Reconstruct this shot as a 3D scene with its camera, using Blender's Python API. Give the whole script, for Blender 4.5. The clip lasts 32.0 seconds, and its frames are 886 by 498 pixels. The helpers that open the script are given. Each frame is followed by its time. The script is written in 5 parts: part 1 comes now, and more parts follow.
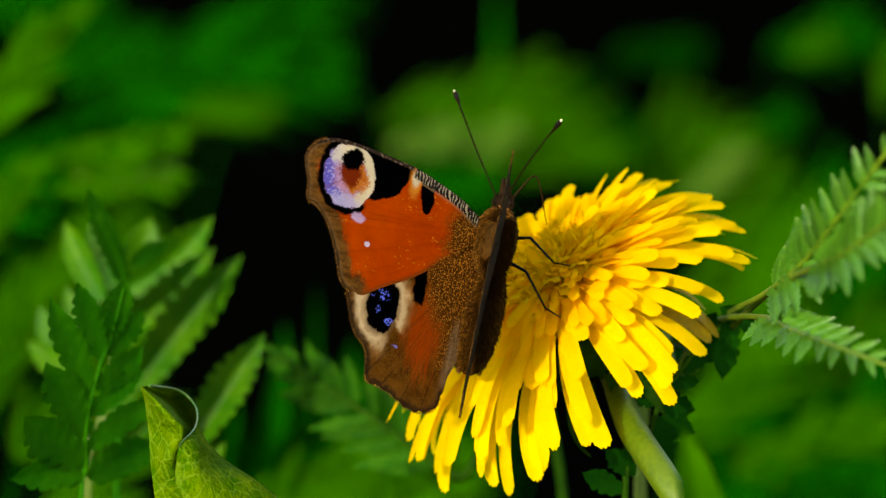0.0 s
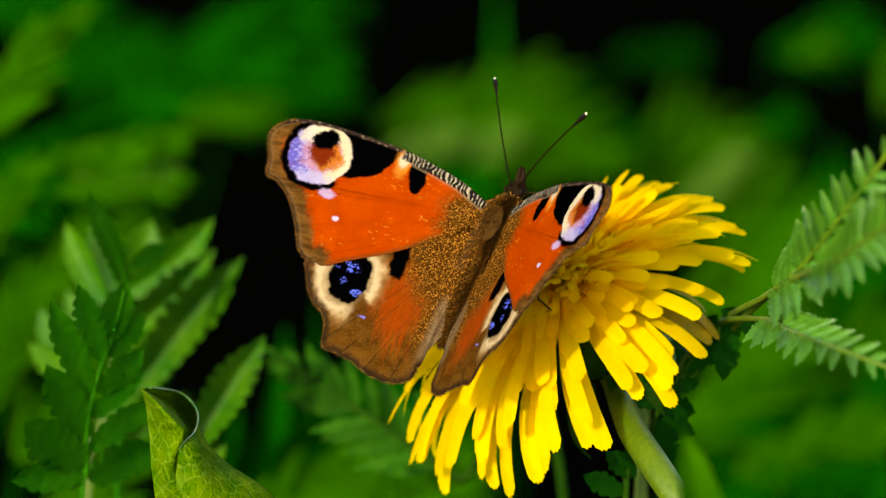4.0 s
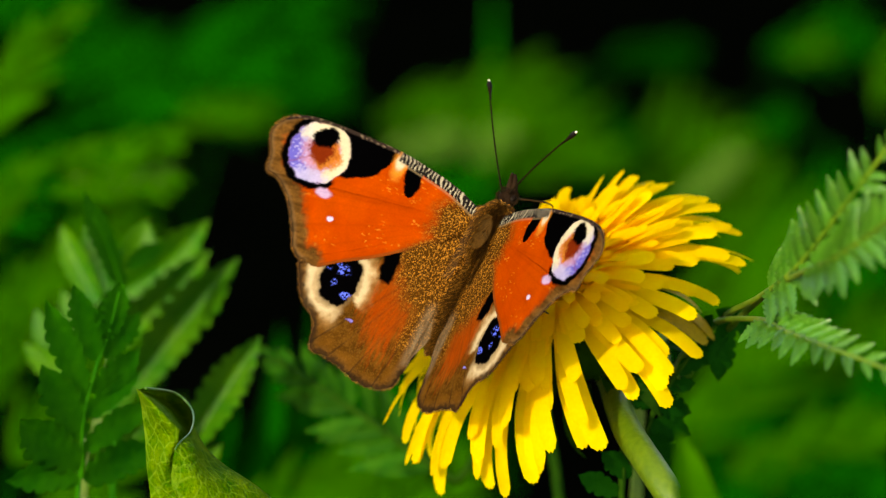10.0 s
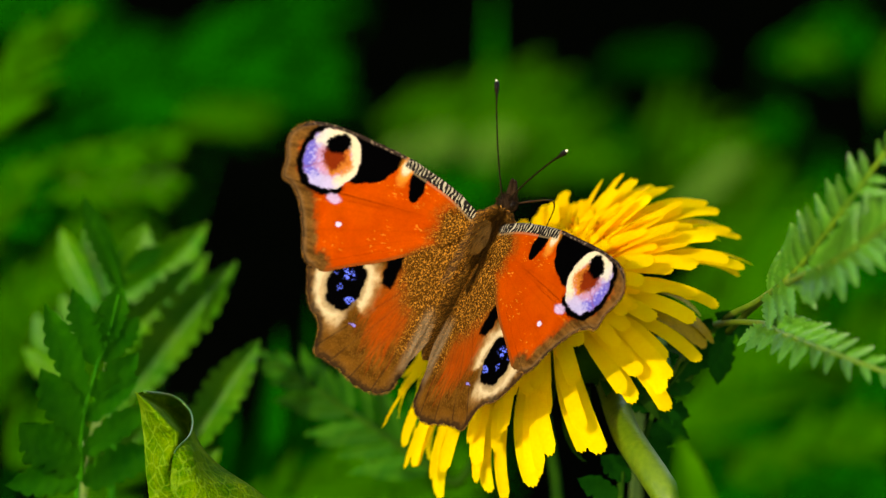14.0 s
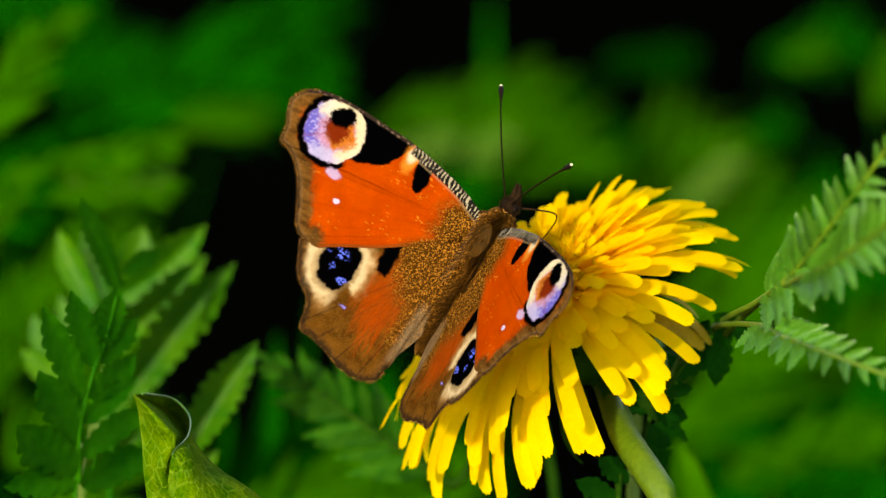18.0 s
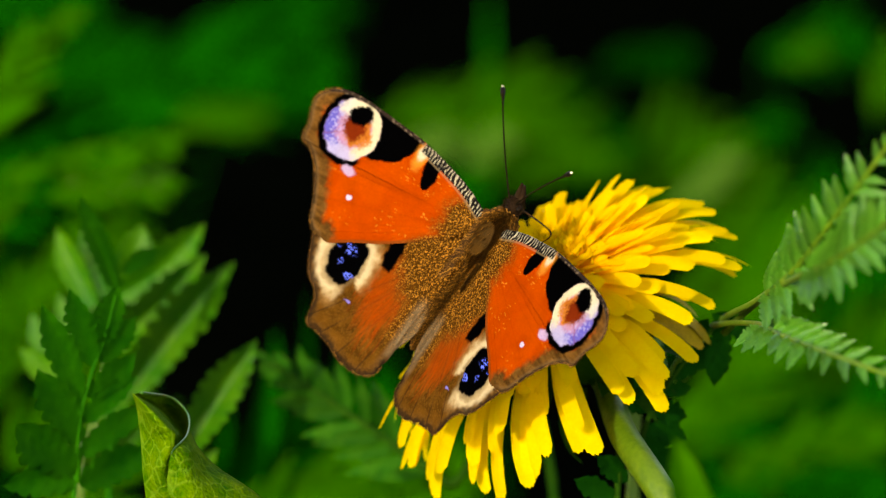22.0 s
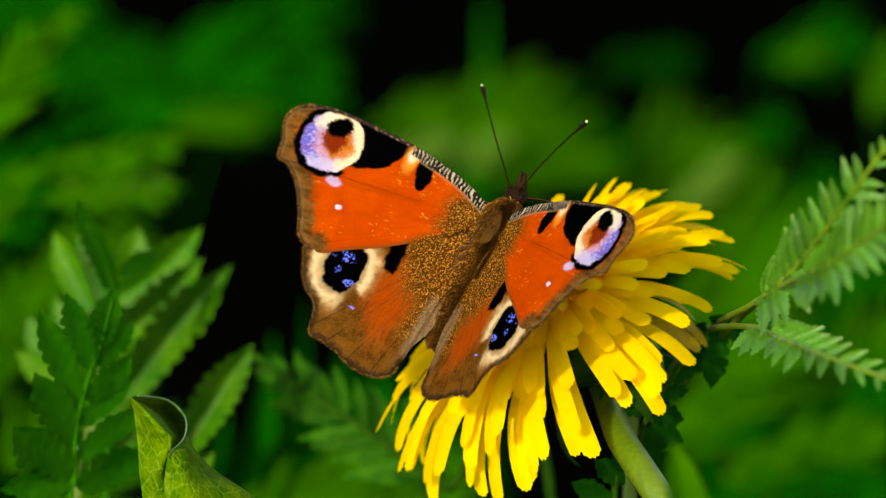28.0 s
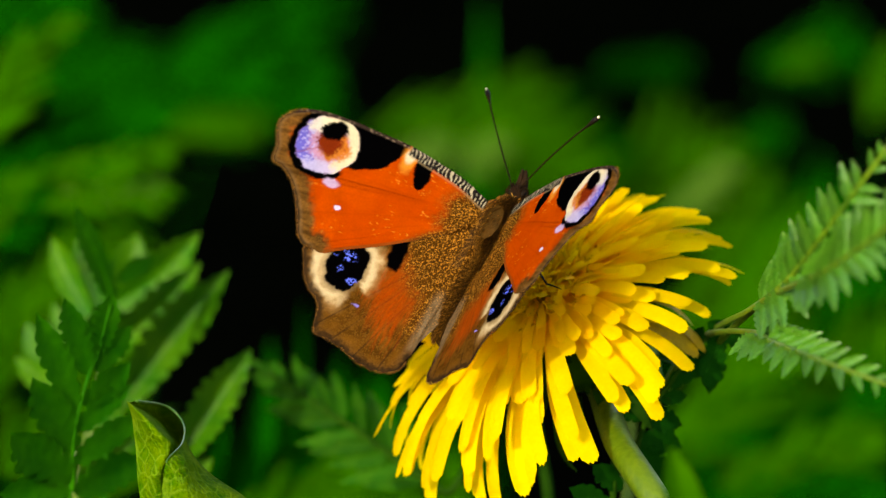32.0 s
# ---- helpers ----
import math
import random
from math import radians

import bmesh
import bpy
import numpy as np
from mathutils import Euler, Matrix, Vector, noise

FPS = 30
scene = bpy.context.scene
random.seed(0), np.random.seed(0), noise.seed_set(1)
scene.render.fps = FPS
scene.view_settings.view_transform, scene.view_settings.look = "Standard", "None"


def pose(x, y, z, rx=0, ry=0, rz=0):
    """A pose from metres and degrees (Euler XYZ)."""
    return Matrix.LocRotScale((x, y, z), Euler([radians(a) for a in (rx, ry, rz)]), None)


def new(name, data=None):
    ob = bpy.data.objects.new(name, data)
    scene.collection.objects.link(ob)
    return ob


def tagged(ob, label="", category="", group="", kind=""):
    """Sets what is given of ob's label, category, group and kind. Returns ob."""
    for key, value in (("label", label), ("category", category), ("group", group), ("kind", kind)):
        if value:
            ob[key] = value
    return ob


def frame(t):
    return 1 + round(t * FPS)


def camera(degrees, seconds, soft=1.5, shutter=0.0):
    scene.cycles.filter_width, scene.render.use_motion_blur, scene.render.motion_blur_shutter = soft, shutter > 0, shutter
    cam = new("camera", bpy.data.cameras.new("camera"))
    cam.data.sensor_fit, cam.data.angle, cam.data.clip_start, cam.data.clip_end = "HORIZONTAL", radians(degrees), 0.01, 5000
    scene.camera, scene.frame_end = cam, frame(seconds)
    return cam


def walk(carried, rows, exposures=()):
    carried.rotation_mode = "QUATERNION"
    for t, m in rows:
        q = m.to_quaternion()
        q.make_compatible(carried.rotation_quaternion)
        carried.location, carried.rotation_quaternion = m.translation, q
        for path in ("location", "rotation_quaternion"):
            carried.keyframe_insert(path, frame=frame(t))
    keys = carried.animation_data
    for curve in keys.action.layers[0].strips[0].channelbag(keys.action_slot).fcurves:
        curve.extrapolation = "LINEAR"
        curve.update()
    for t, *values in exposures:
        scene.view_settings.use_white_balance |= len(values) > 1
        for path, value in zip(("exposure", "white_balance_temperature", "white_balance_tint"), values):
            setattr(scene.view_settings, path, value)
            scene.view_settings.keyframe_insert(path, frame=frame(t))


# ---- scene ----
# Plan: a leaning plane (20 degrees back from upright) through a point 0.38 m above the soil.
# Places on it are given in millimetres: to the right, up along the plane, and out of it towards the eye.
LEAN = Matrix(((1, 0, 0, 0), (0, 0.34202, -0.93969, 0), (0, 0.93969, 0.34202, 0.38), (0, 0, 0, 1)))
LEAN3 = LEAN.to_3x3()


def plan(p):
    """The place in the world, in metres, of a point of the plan in millimetres."""
    return LEAN @ (Vector(p) / 1000)


def way(d):
    """The direction in the world of a direction on the plan."""
    return (LEAN3 @ Vector(d)).normalized()


# ---------------------------------------------------------------- camera
cam = camera(10, 32.0, soft=1.3)
cam.data.dof.use_dof = True
cam.data.dof.focus_distance = 0.648
cam.data.dof.aperture_fstop = 22.0
EYE = (0.0, -0.6122, 0.6028)
# seconds, turn to the left, tilt upwards (degrees): a tripod head that slowly gives
HEAD = [
    (0, 0.0471, -0.021), (0.5, 0.0402, -0.016), (1, 0.0439, -0.0154), (1.5, 0.0476, -0.0197), (2, 0.0467, -0.0182), (2.5, 0.0528, -0.0128),
    (3, 0.0567, -0.0074), (3.5, 0.0555, -0.0033), (5.5, 0.0424, 0.0165), (6, 0.0284, 0.0146), (6.5, 0.0146, 0.011), (7, 0.0101, 0.0069),
    (7.5, 0.0083, 0.0029), (8, 0.006, 0), (8.5, 0.0035, -0.0006), (9, 0.0013, -0.0002), (9.5, 0.0007, 0.0014), (10, 0.0019, 0.0053),
    (10.5, 0.004, 0.0101), (11, 0.006, 0.0151), (11.5, 0.0078, 0.0208), (12, 0.0068, 0.0267), (12.5, 0.0056, 0.0318), (13, 0.0055, 0.0365),
    (13.5, -0.0002, 0.0411), (14, -0.0082, 0.0453), (14.5, -0.0115, 0.0469), (16.5, -0.0128, 0.0513), (17, -0.0181, 0.0564), (17.5, -0.0269, 0.0615),
    (18, -0.033, 0.0664), (18.5, -0.0339, 0.0713), (19, -0.0312, 0.0764), (19.5, -0.0247, 0.0813), (20, -0.0194, 0.0813), (20.5, -0.0219, 0.075),
    (21, -0.029, 0.0652), (21.5, -0.0375, 0.0572), (22, -0.0452, 0.0551), (22.5, -0.0562, 0.058), (23, -0.0699, 0.064), (23.5, -0.0789, 0.0709),
    (24, -0.0833, 0.0793), (24.5, -0.0846, 0.0885), (25, -0.0813, 0.093), (25.5, -0.0759, 0.0935), (27.5, -0.0793, 0.0878), (28, -0.0787, 0.0901),
    (28.5, -0.0848, 0.0964), (29, -0.0948, 0.1039), (29.5, -0.098, 0.1119), (30, -0.0954, 0.1209), (30.5, -0.0942, 0.1274), (31, -0.0913, 0.1337),
    (31.5, -0.0931, 0.1427), (32, -0.1011, 0.1495),
]
walk(cam, [(t, pose(*EYE, 70 + up, 0, left / 0.9397)) for t, left, up in HEAD], exposures=((0.0, 1.38, 7400, 8), (32.0, 1.38, 7400, 8)))

# ---------------------------------------------------------------- light
TO_SUN = way((-0.40, 0.16, 0.90))
world = bpy.data.worlds.new("meadow_sky")
scene.world = world
world.use_nodes = True
wn = world.node_tree.nodes
sky = wn.new("ShaderNodeTexSky")
sky.sky_type = "NISHITA"
sky.sun_disc = False
sky.sun_elevation = math.asin(TO_SUN.z)
sky.sun_rotation = math.atan2(TO_SUN.x, TO_SUN.y)
world.node_tree.links.new(sky.outputs[0], wn["Background"].inputs[0])
wn["Background"].inputs[1].default_value = 0.15
sun_data = bpy.data.lights.new("sun", "SUN")
sun_data.energy, sun_data.angle, sun_data.color = 2.1, radians(0.6), (1.0, 0.90, 0.70)
sun = new("sun", sun_data)
sun.matrix_basis = Matrix.Translation((0, 0, 3)) @ TO_SUN.to_track_quat("Z", "Y").to_matrix().to_4x4()


# ---------------------------------------------------------------- materials
def surface(name, a, b, scale, rough=0.6, fine=6.0, bump=0.3, dist=0.0002, thin=0.0, gloss=0.5, back=None, vary=0.25, veins=0.0):
    """A node material: two colours mixed by coarse and fine noise, random shade by object, relief, and light through thin tissue."""
    m = bpy.data.materials.new(name)
    m.use_nodes = True
    nt = m.node_tree
    n, link = nt.nodes, nt.links.new
    bsdf = n["Principled BSDF"]
    out = n["Material Output"]
    co = n.new("ShaderNodeTexCoord")
    n1, n2 = n.new("ShaderNodeTexNoise"), n.new("ShaderNodeTexNoise")
    n1.inputs["Scale"].default_value, n2.inputs["Scale"].default_value = scale, scale * fine
    n1.inputs["Detail"].default_value, n2.inputs["Detail"].default_value = 4, 3
    add = n.new("ShaderNodeMath")
    add.operation = "MULTIPLY_ADD"
    add.inputs[1].default_value, add.inputs[2].default_value = 0.45, 0.0
    mixf = n.new("ShaderNodeMath")
    mixf.operation = "MULTIPLY_ADD"
    mixf.inputs[1].default_value = 0.8
    ramp = n.new("ShaderNodeMapRange")
    ramp.inputs["From Min"].default_value, ramp.inputs["From Max"].default_value = 0.42, 0.82
    mix = n.new("ShaderNodeMix")
    mix.data_type = "RGBA"
    mix.inputs[6].default_value, mix.inputs[7].default_value = (*a, 1), (*b, 1)
    info = n.new("ShaderNodeObjectInfo")
    rnd = n.new("ShaderNodeMapRange")
    rnd.inputs["To Min"].default_value, rnd.inputs["To Max"].default_value = 1 - vary, 1 + vary
    hsv = n.new("ShaderNodeHueSaturation")
    for tex in (n1, n2):
        link(co.outputs["Object"], tex.inputs["Vector"])
    link(n2.outputs[0], add.inputs[0])
    link(n1.outputs[0], mixf.inputs[0])
    link(add.outputs[0], mixf.inputs[2])
    link(mixf.outputs[0], ramp.inputs["Value"])
    link(ramp.outputs[0], mix.inputs[0])
    link(info.outputs["Random"], rnd.inputs["Value"])
    link(rnd.outputs[0], hsv.inputs["Value"])
    link(mix.outputs[2], hsv.inputs["Color"])
    link(hsv.outputs[0], bsdf.inputs["Base Color"])
    bsdf.inputs["Roughness"].default_value = rough
    bsdf.inputs["Specular IOR Level"].default_value = gloss
    if veins:
        net, thread, pale = n.new("ShaderNodeTexVoronoi"), n.new("ShaderNodeMapRange"), n.new("ShaderNodeMix")
        net.feature = "DISTANCE_TO_EDGE"
        net.inputs["Scale"].default_value = veins
        thread.inputs["From Max"].default_value = 0.07
        thread.inputs["To Min"].default_value, thread.inputs["To Max"].default_value = 0.30, 0.0
        pale.data_type = "RGBA"
        pale.inputs[7].default_value = (*[min(1, 1.9 * c + 0.02) for c in b], 1)
        link(co.outputs["Object"], net.inputs["Vector"])
        link(net.outputs[0], thread.inputs["Value"])
        link(thread.outputs[0], pale.inputs[0])
        link(hsv.outputs[0], pale.inputs[6])
        link(pale.outputs[2], bsdf.inputs["Base Color"])
    if bump:
        bp = n.new("ShaderNodeBump")
        bp.inputs["Strength"].default_value, bp.inputs["Distance"].default_value = bump, dist
        link(n2.outputs[0], bp.inputs["Height"])
        link(bp.outputs[0], bsdf.inputs["Normal"])
    if thin:
        tr = n.new("ShaderNodeBsdfTranslucent")
        ms = n.new("ShaderNodeMixShader")
        ms.inputs[0].default_value = thin
        if back:
            tr.inputs[0].default_value = (*back, 1)
        else:
            link(hsv.outputs[0], tr.inputs[0])
        link(bsdf.outputs[0], ms.inputs[1])
        link(tr.outputs[0], ms.inputs[2])
        link(ms.outputs[0], out.inputs[0])
    return m


def scale_material(name):
    """Wing scales: the pigment pattern stored on the mesh, broken up by a fine grain, with dusty relief."""
    m = bpy.data.materials.new(name)
    m.use_nodes = True
    n, link = m.node_tree.nodes, m.node_tree.links.new
    bsdf = n["Principled BSDF"]
    att = n.new("ShaderNodeVertexColor")
    att.layer_name = "pigment"
    co = n.new("ShaderNodeTexCoord")
    grain, soft = n.new("ShaderNodeTexNoise"), n.new("ShaderNodeTexNoise")
    grain.inputs["Scale"].default_value, grain.inputs["Detail"].default_value = 5200, 2
    soft.inputs["Scale"].default_value = 420
    rng = n.new("ShaderNodeMapRange")
    rng.inputs["From Min"].default_value, rng.inputs["From Max"].default_value = 0.3, 0.7
    rng.inputs["To Min"].default_value, rng.inputs["To Max"].default_value = 0.74, 0.90
    rng2 = n.new("ShaderNodeMapRange")
    rng2.inputs["To Min"].default_value, rng2.inputs["To Max"].default_value = 0.61, 0.93
    mul = n.new("ShaderNodeMath")
    mul.operation = "MULTIPLY"
    hsv = n.new("ShaderNodeHueSaturation")
    for tex in (grain, soft):
        link(co.outputs["Object"], tex.inputs["Vector"])
    link(grain.outputs[0], rng.inputs["Value"])
    link(soft.outputs[0], rng2.inputs["Value"])
    link(rng.outputs[0], mul.inputs[0])
    link(rng2.outputs[0], mul.inputs[1])
    link(mul.outputs[0], hsv.inputs["Value"])
    link(att.outputs["Color"], hsv.inputs["Color"])
    link(hsv.outputs[0], bsdf.inputs["Base Color"])
    bp = n.new("ShaderNodeBump")
    bp.inputs["Strength"].default_value, bp.inputs["Distance"].default_value = 0.35, 0.0001
    link(grain.outputs[0], bp.inputs["Height"])
    link(bp.outputs[0], bsdf.inputs["Normal"])
    bsdf.inputs["Roughness"].default_value = 0.75
    bsdf.inputs["Specular IOR Level"].default_value = 0.0
    return m


def hair_material(name):
    """Insect hair: every hair has a shade of its own between dark brown and gold."""
    m = bpy.data.materials.new(name)
    m.use_nodes = True
    n, link = m.node_tree.nodes, m.node_tree.links.new
    bsdf = n["Principled BSDF"]
    geo, ramp = n.new("ShaderNodeNewGeometry"), n.new("ShaderNodeValToRGB")
    e = ramp.color_ramp.elements
    e[0].color, e[1].color = (0.026, 0.010, 0.0012, 1), (0.30, 0.135, 0.018, 1)
    e[0].position = 0.1
    mid = e.new(0.72)
    mid.color = (0.088, 0.035, 0.0032, 1)
    link(geo.outputs["Random Per Island"], ramp.inputs[0])
    link(ramp.outputs[0], bsdf.inputs["Base Color"])
    bsdf.inputs["Roughness"].default_value = 0.5
    bsdf.inputs["Specular IOR Level"].default_value = 0.1
    return m


PETAL = surface("yellow_petal", (0.90, 0.625, 0.0), (0.93, 0.705, 0.0), 260, 0.65, 8, 0.2, 0.0002, thin=0.58, gloss=0.03, vary=0.06)
PETAL_IN = surface("deep_yellow_petal", (0.96, 0.64, 0.0), (0.98, 0.72, 0.0), 260, 0.65, 8, 0.1, 0.0002, thin=0.64, gloss=0.05, vary=0.06)
PETAL_OLD = surface("olive_petal_back", (0.24, 0.17, 0.004), (0.42, 0.27, 0.004), 300, 0.7, 8, 0.3, thin=0.2, gloss=0.1, vary=0.2)
STYLE = surface("style_yellow", (0.95, 0.58, 0.0), (0.97, 0.66, 0.0), 500, 0.7, 4, 0, thin=0.5, gloss=0.02)
STEM = surface("stem_green", (0.040, 0.105, 0.002), (0.125, 0.205, 0.006), 120, 0.42, 9, 0.4, 0.0003, thin=0.1, gloss=0.4)
BRACT = surface("bract_green", (0.005, 0.026, 0.001), (0.016, 0.052, 0.002), 240, 0.7, 7, 0.4, thin=0.1, gloss=0.02)
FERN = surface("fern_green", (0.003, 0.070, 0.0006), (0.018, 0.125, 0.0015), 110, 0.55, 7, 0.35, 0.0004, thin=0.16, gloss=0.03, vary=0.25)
# sunlit copy of FERN: the sun's warmer, lighter tone is mixed into the colour
FERN_LIT = surface("fern_green_sunlit", (0.004, 0.072, 0.0006), (0.048, 0.140, 0.002), 170, 0.45, 6, 0.3, 0.0003, thin=0.08, gloss=0.10, vary=0.2)
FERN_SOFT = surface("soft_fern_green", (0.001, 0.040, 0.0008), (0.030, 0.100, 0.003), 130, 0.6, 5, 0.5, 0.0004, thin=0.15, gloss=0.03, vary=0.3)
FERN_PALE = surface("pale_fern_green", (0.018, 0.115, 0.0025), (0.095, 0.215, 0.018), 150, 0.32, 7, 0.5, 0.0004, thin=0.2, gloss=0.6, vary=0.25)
# darker copy of the fern green: the flower's shade is put into the colour
FERN_SHADE = surface("fern_green_shade", (0.001, 0.026, 0.0006), (0.004, 0.046, 0.001), 150, 0.7, 7, 0.5, 0.0004, thin=0.1, gloss=0.02, vary=0.25)
ROLLED = surface("rolled_leaf_green", (0.014, 0.088, 0.0004), (0.105, 0.175, 0.002), 260, 0.7, 7, 0.9, 0.0005, thin=0.14, gloss=0.01, vary=0.02, veins=420)
# background leaf tones, shade to full sun; the light is painted into each colour
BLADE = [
    surface("leaf_green_shade_tone", (0.0, 0.014, 0.0), (0.0003, 0.022, 0.0), 40, 0.8, 5, 0.2, thin=0.1, gloss=0.0, vary=0.3),
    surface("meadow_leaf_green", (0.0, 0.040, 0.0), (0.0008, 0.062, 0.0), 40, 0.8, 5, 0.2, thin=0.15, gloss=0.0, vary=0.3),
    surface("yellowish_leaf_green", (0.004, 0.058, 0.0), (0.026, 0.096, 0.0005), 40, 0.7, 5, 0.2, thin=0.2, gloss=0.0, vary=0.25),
    surface("leaf_green_sunlit_tone", (0.030, 0.100, 0.002), (0.075, 0.150, 0.018), 40, 0.6, 5, 0.2, thin=0.2, gloss=0.05, vary=0.2),
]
# far darker than real soil: deep shade between the plants is in this colour
SOIL = surface("soil_shade_black", (0.0002, 0.0003, 0.0002), (0.0006, 0.0008, 0.0004), 14, 1.0, 9, 0.8, 0.004, gloss=0.0)
SCALES = scale_material("wing_scales")
UNDER = surface("wing_underside_soot", (0.008, 0.006, 0.005), (0.03, 0.022, 0.016), 900, 0.8, 5, 0.4, 0.0001, gloss=0.02, vary=0.0)
FUR = surface("brown_fur", (0.022, 0.011, 0.0016), (0.060, 0.026, 0.0035), 700, 0.6, 6, 0.5, 0.0002, gloss=0.03, vary=0.0)
FUR_DARK = surface("dark_brown_chitin", (0.006, 0.003, 0.0012), (0.022, 0.010, 0.003), 900, 0.7, 6, 0.5, 0.0002, gloss=0.05, vary=0.0)
HAIR = hair_material("golden_hair")
DARK = surface("black_chitin", (0.002, 0.0015, 0.0012), (0.007, 0.005, 0.003), 1500, 0.5, 4, 0.2, 0.00005, gloss=0.08, vary=0.0)
SHAFT = surface("antenna_shaft", (0.003, 0.002, 0.0008), (0.012, 0.008, 0.002), 2500, 0.7, 3, 0, gloss=0.03, vary=0.0)
TIP = surface("pale_antenna_tip", (0.7, 0.6, 0.35), (0.8, 0.72, 0.5), 3000, 0.5, 3, 0, vary=0.0)
TONGUE = surface("tongue_brown", (0.010, 0.004, 0.0015), (0.030, 0.012, 0.003), 2000, 0.6, 3, 0, gloss=0.05, vary=0.0)


# ---------------------------------------------------------------- building blocks
def mesh_of(name, verts, faces, material, smooth=True):
    me = bpy.data.meshes.new(name)
    me.from_pydata([tuple(v) for v in verts], [], faces)
    for m in (material if isinstance(material, (list, tuple)) else [material]):
        me.materials.append(m)
    if smooth:
        me.polygons.foreach_set("use_smooth", [True] * len(me.polygons))
    me.update()
    return me


def place(name, me, parent=None, m=None, label=""):
    """A mesh object at the pose m, in the space of its parent."""
    ob = new(name, me)
    if parent is not None:
        ob.parent = parent
    if m is not None:
        ob.matrix_basis = m
    if label:
        ob["label"] = label
    return ob


def thing(name, at, label, category, group=""):
    ob = new(name)
    ob.empty_display_size = 0.01
    ob.location = at
    return tagged(ob, label, category, group)


def inside(parent, m=None):
    """The world pose m turned into the space of a thing that only has a place."""
    return Matrix.Translation(-parent.location) @ (m if m is not None else Matrix())


def grid(rows, closed=False):
    """Faces of a sheet of n x m points, row by row; closed joins the last column to the first."""
    n, m = rows
    f = []
    for i in range(n - 1):
        for j in range(m if closed else m - 1):
            k = (j + 1) % m
            f.append((i * m + j, i * m + k, (i + 1) * m + k, (i + 1) * m + j))
    return f


def smooth_line(pts, n):
    """n points on a smooth curve through pts."""
    p = [Vector(q) for q in pts]
    p = [2 * p[0] - p[1]] + p + [2 * p[-1] - p[-2]]
    out = []
    for i in range(n):
        u = i / (n - 1) * (len(p) - 3)
        k = min(int(u), len(p) - 4)
        t = u - k
        a, b, c, d = p[k:k + 4]
        out.append(0.5 * (2 * b + (c - a) * t + (2 * a - 5 * b + 4 * c - d) * t * t + (3 * b - a - 3 * c + d) * t ** 3))
    return out


def tube_data(line, radius, seg=8, flat=1.0):
    """Vertices and faces of a round tube along a line; radius is a function of 0..1."""
    verts, n = [], len(line)
    side = None
    for i, p in enumerate(line):
        d = (line[min(i + 1, n - 1)] - line[max(i - 1, 0)]).normalized()
        if side is None:
            side = d.orthogonal().normalized()
        side = (side - d * side.dot(d)).normalized()
        up = d.cross(side)
        r = radius(i / (n - 1))
        for j in range(seg):
            a = 2 * math.pi * j / seg
            verts.append(p + side * (r * math.cos(a)) + up * (r * flat * math.sin(a)))
    faces = grid((n, seg), True)
    faces.append(tuple(range(seg))[::-1])
    faces.append(tuple(range((n - 1) * seg, n * seg)))
    return verts, faces


def tube(name, line, radius, material, seg=8, flat=1.0):
    return mesh_of(name, *tube_data(line, radius, seg, flat), material)


def ball(name, size, material, seg=16, rings=10, shape=None):
    """A rounded body of half-sizes size; shape(v) may push each point."""
    verts = []
    for i in range(rings + 1):
        a = math.pi * i / rings
        for j in range(seg):
            b = 2 * math.pi * j / seg
            v = Vector((math.sin(a) * math.cos(b), math.cos(a), math.sin(a) * math.sin(b)))
            if shape:
                v = shape(v)
            verts.append((v.x * size[0], v.y * size[1], v.z * size[2]))
    return mesh_of(name, verts, grid((rings + 1, seg), True), material)


def hash2(ix, iy, seed):
    h = np.sin(ix * 127.1 + iy * 311.7 + seed * 74.7) * 43758.5453
    return h - np.floor(h)


def vnoise(x, y, size, seed=0):
    """Smooth value noise between 0 and 1 with cells of that size."""
    x, y = x / size, y / size
    ix, iy = np.floor(x), np.floor(y)
    fx, fy = x - ix, y - iy
    fx, fy = fx * fx * (3 - 2 * fx), fy * fy * (3 - 2 * fy)
    a, b = hash2(ix, iy, seed), hash2(ix + 1, iy, seed)
    c, d = hash2(ix, iy + 1, seed), hash2(ix + 1, iy + 1, seed)
    return (a * (1 - fx) + b * fx) * (1 - fy) + (c * (1 - fx) + d * fx) * fy


def step(a, b, x):
    t = np.clip((x - a) / (b - a), 0, 1)
    return t * t * (3 - 2 * t)


# ---------------------------------------------------------------- ground
def ground():
    n = 60
    verts = []
    for i in range(n + 1):
        for j in range(n + 1):
            u, v = 2 * i / n - 1, 2 * j / n - 1
            x, y = math.copysign(abs(u) ** 4, u) * 400, math.copysign(abs(v) ** 4, v) * 400
            near = math.exp(-(x * x + y * y) / 4)
            z = near * 0.02 * noise.noise((x * 6, y * 6, 0)) - 0.02 * (1 - near) - 0.01
            verts.append((x, y, z))
    tagged(place("ground", mesh_of("ground", verts, grid((n + 1, n + 1)), SOIL)), "soil under the meadow plants, coloured near black for deep shade", "ground", kind="structure")


# ---------------------------------------------------------------- the dandelion
FL_AXIS = Vector((-0.48, 0.76, 0.43)).normalized()
FL_E1 = Vector((0.85, 0.53, 0.0)).normalized()
FL_E1 = (FL_E1 - FL_AXIS * FL_E1.dot(FL_AXIS)).normalized()
FL_E2 = FL_AXIS.cross(FL_E1)
FL_AT = Vector((15.9, -6.9, -22))
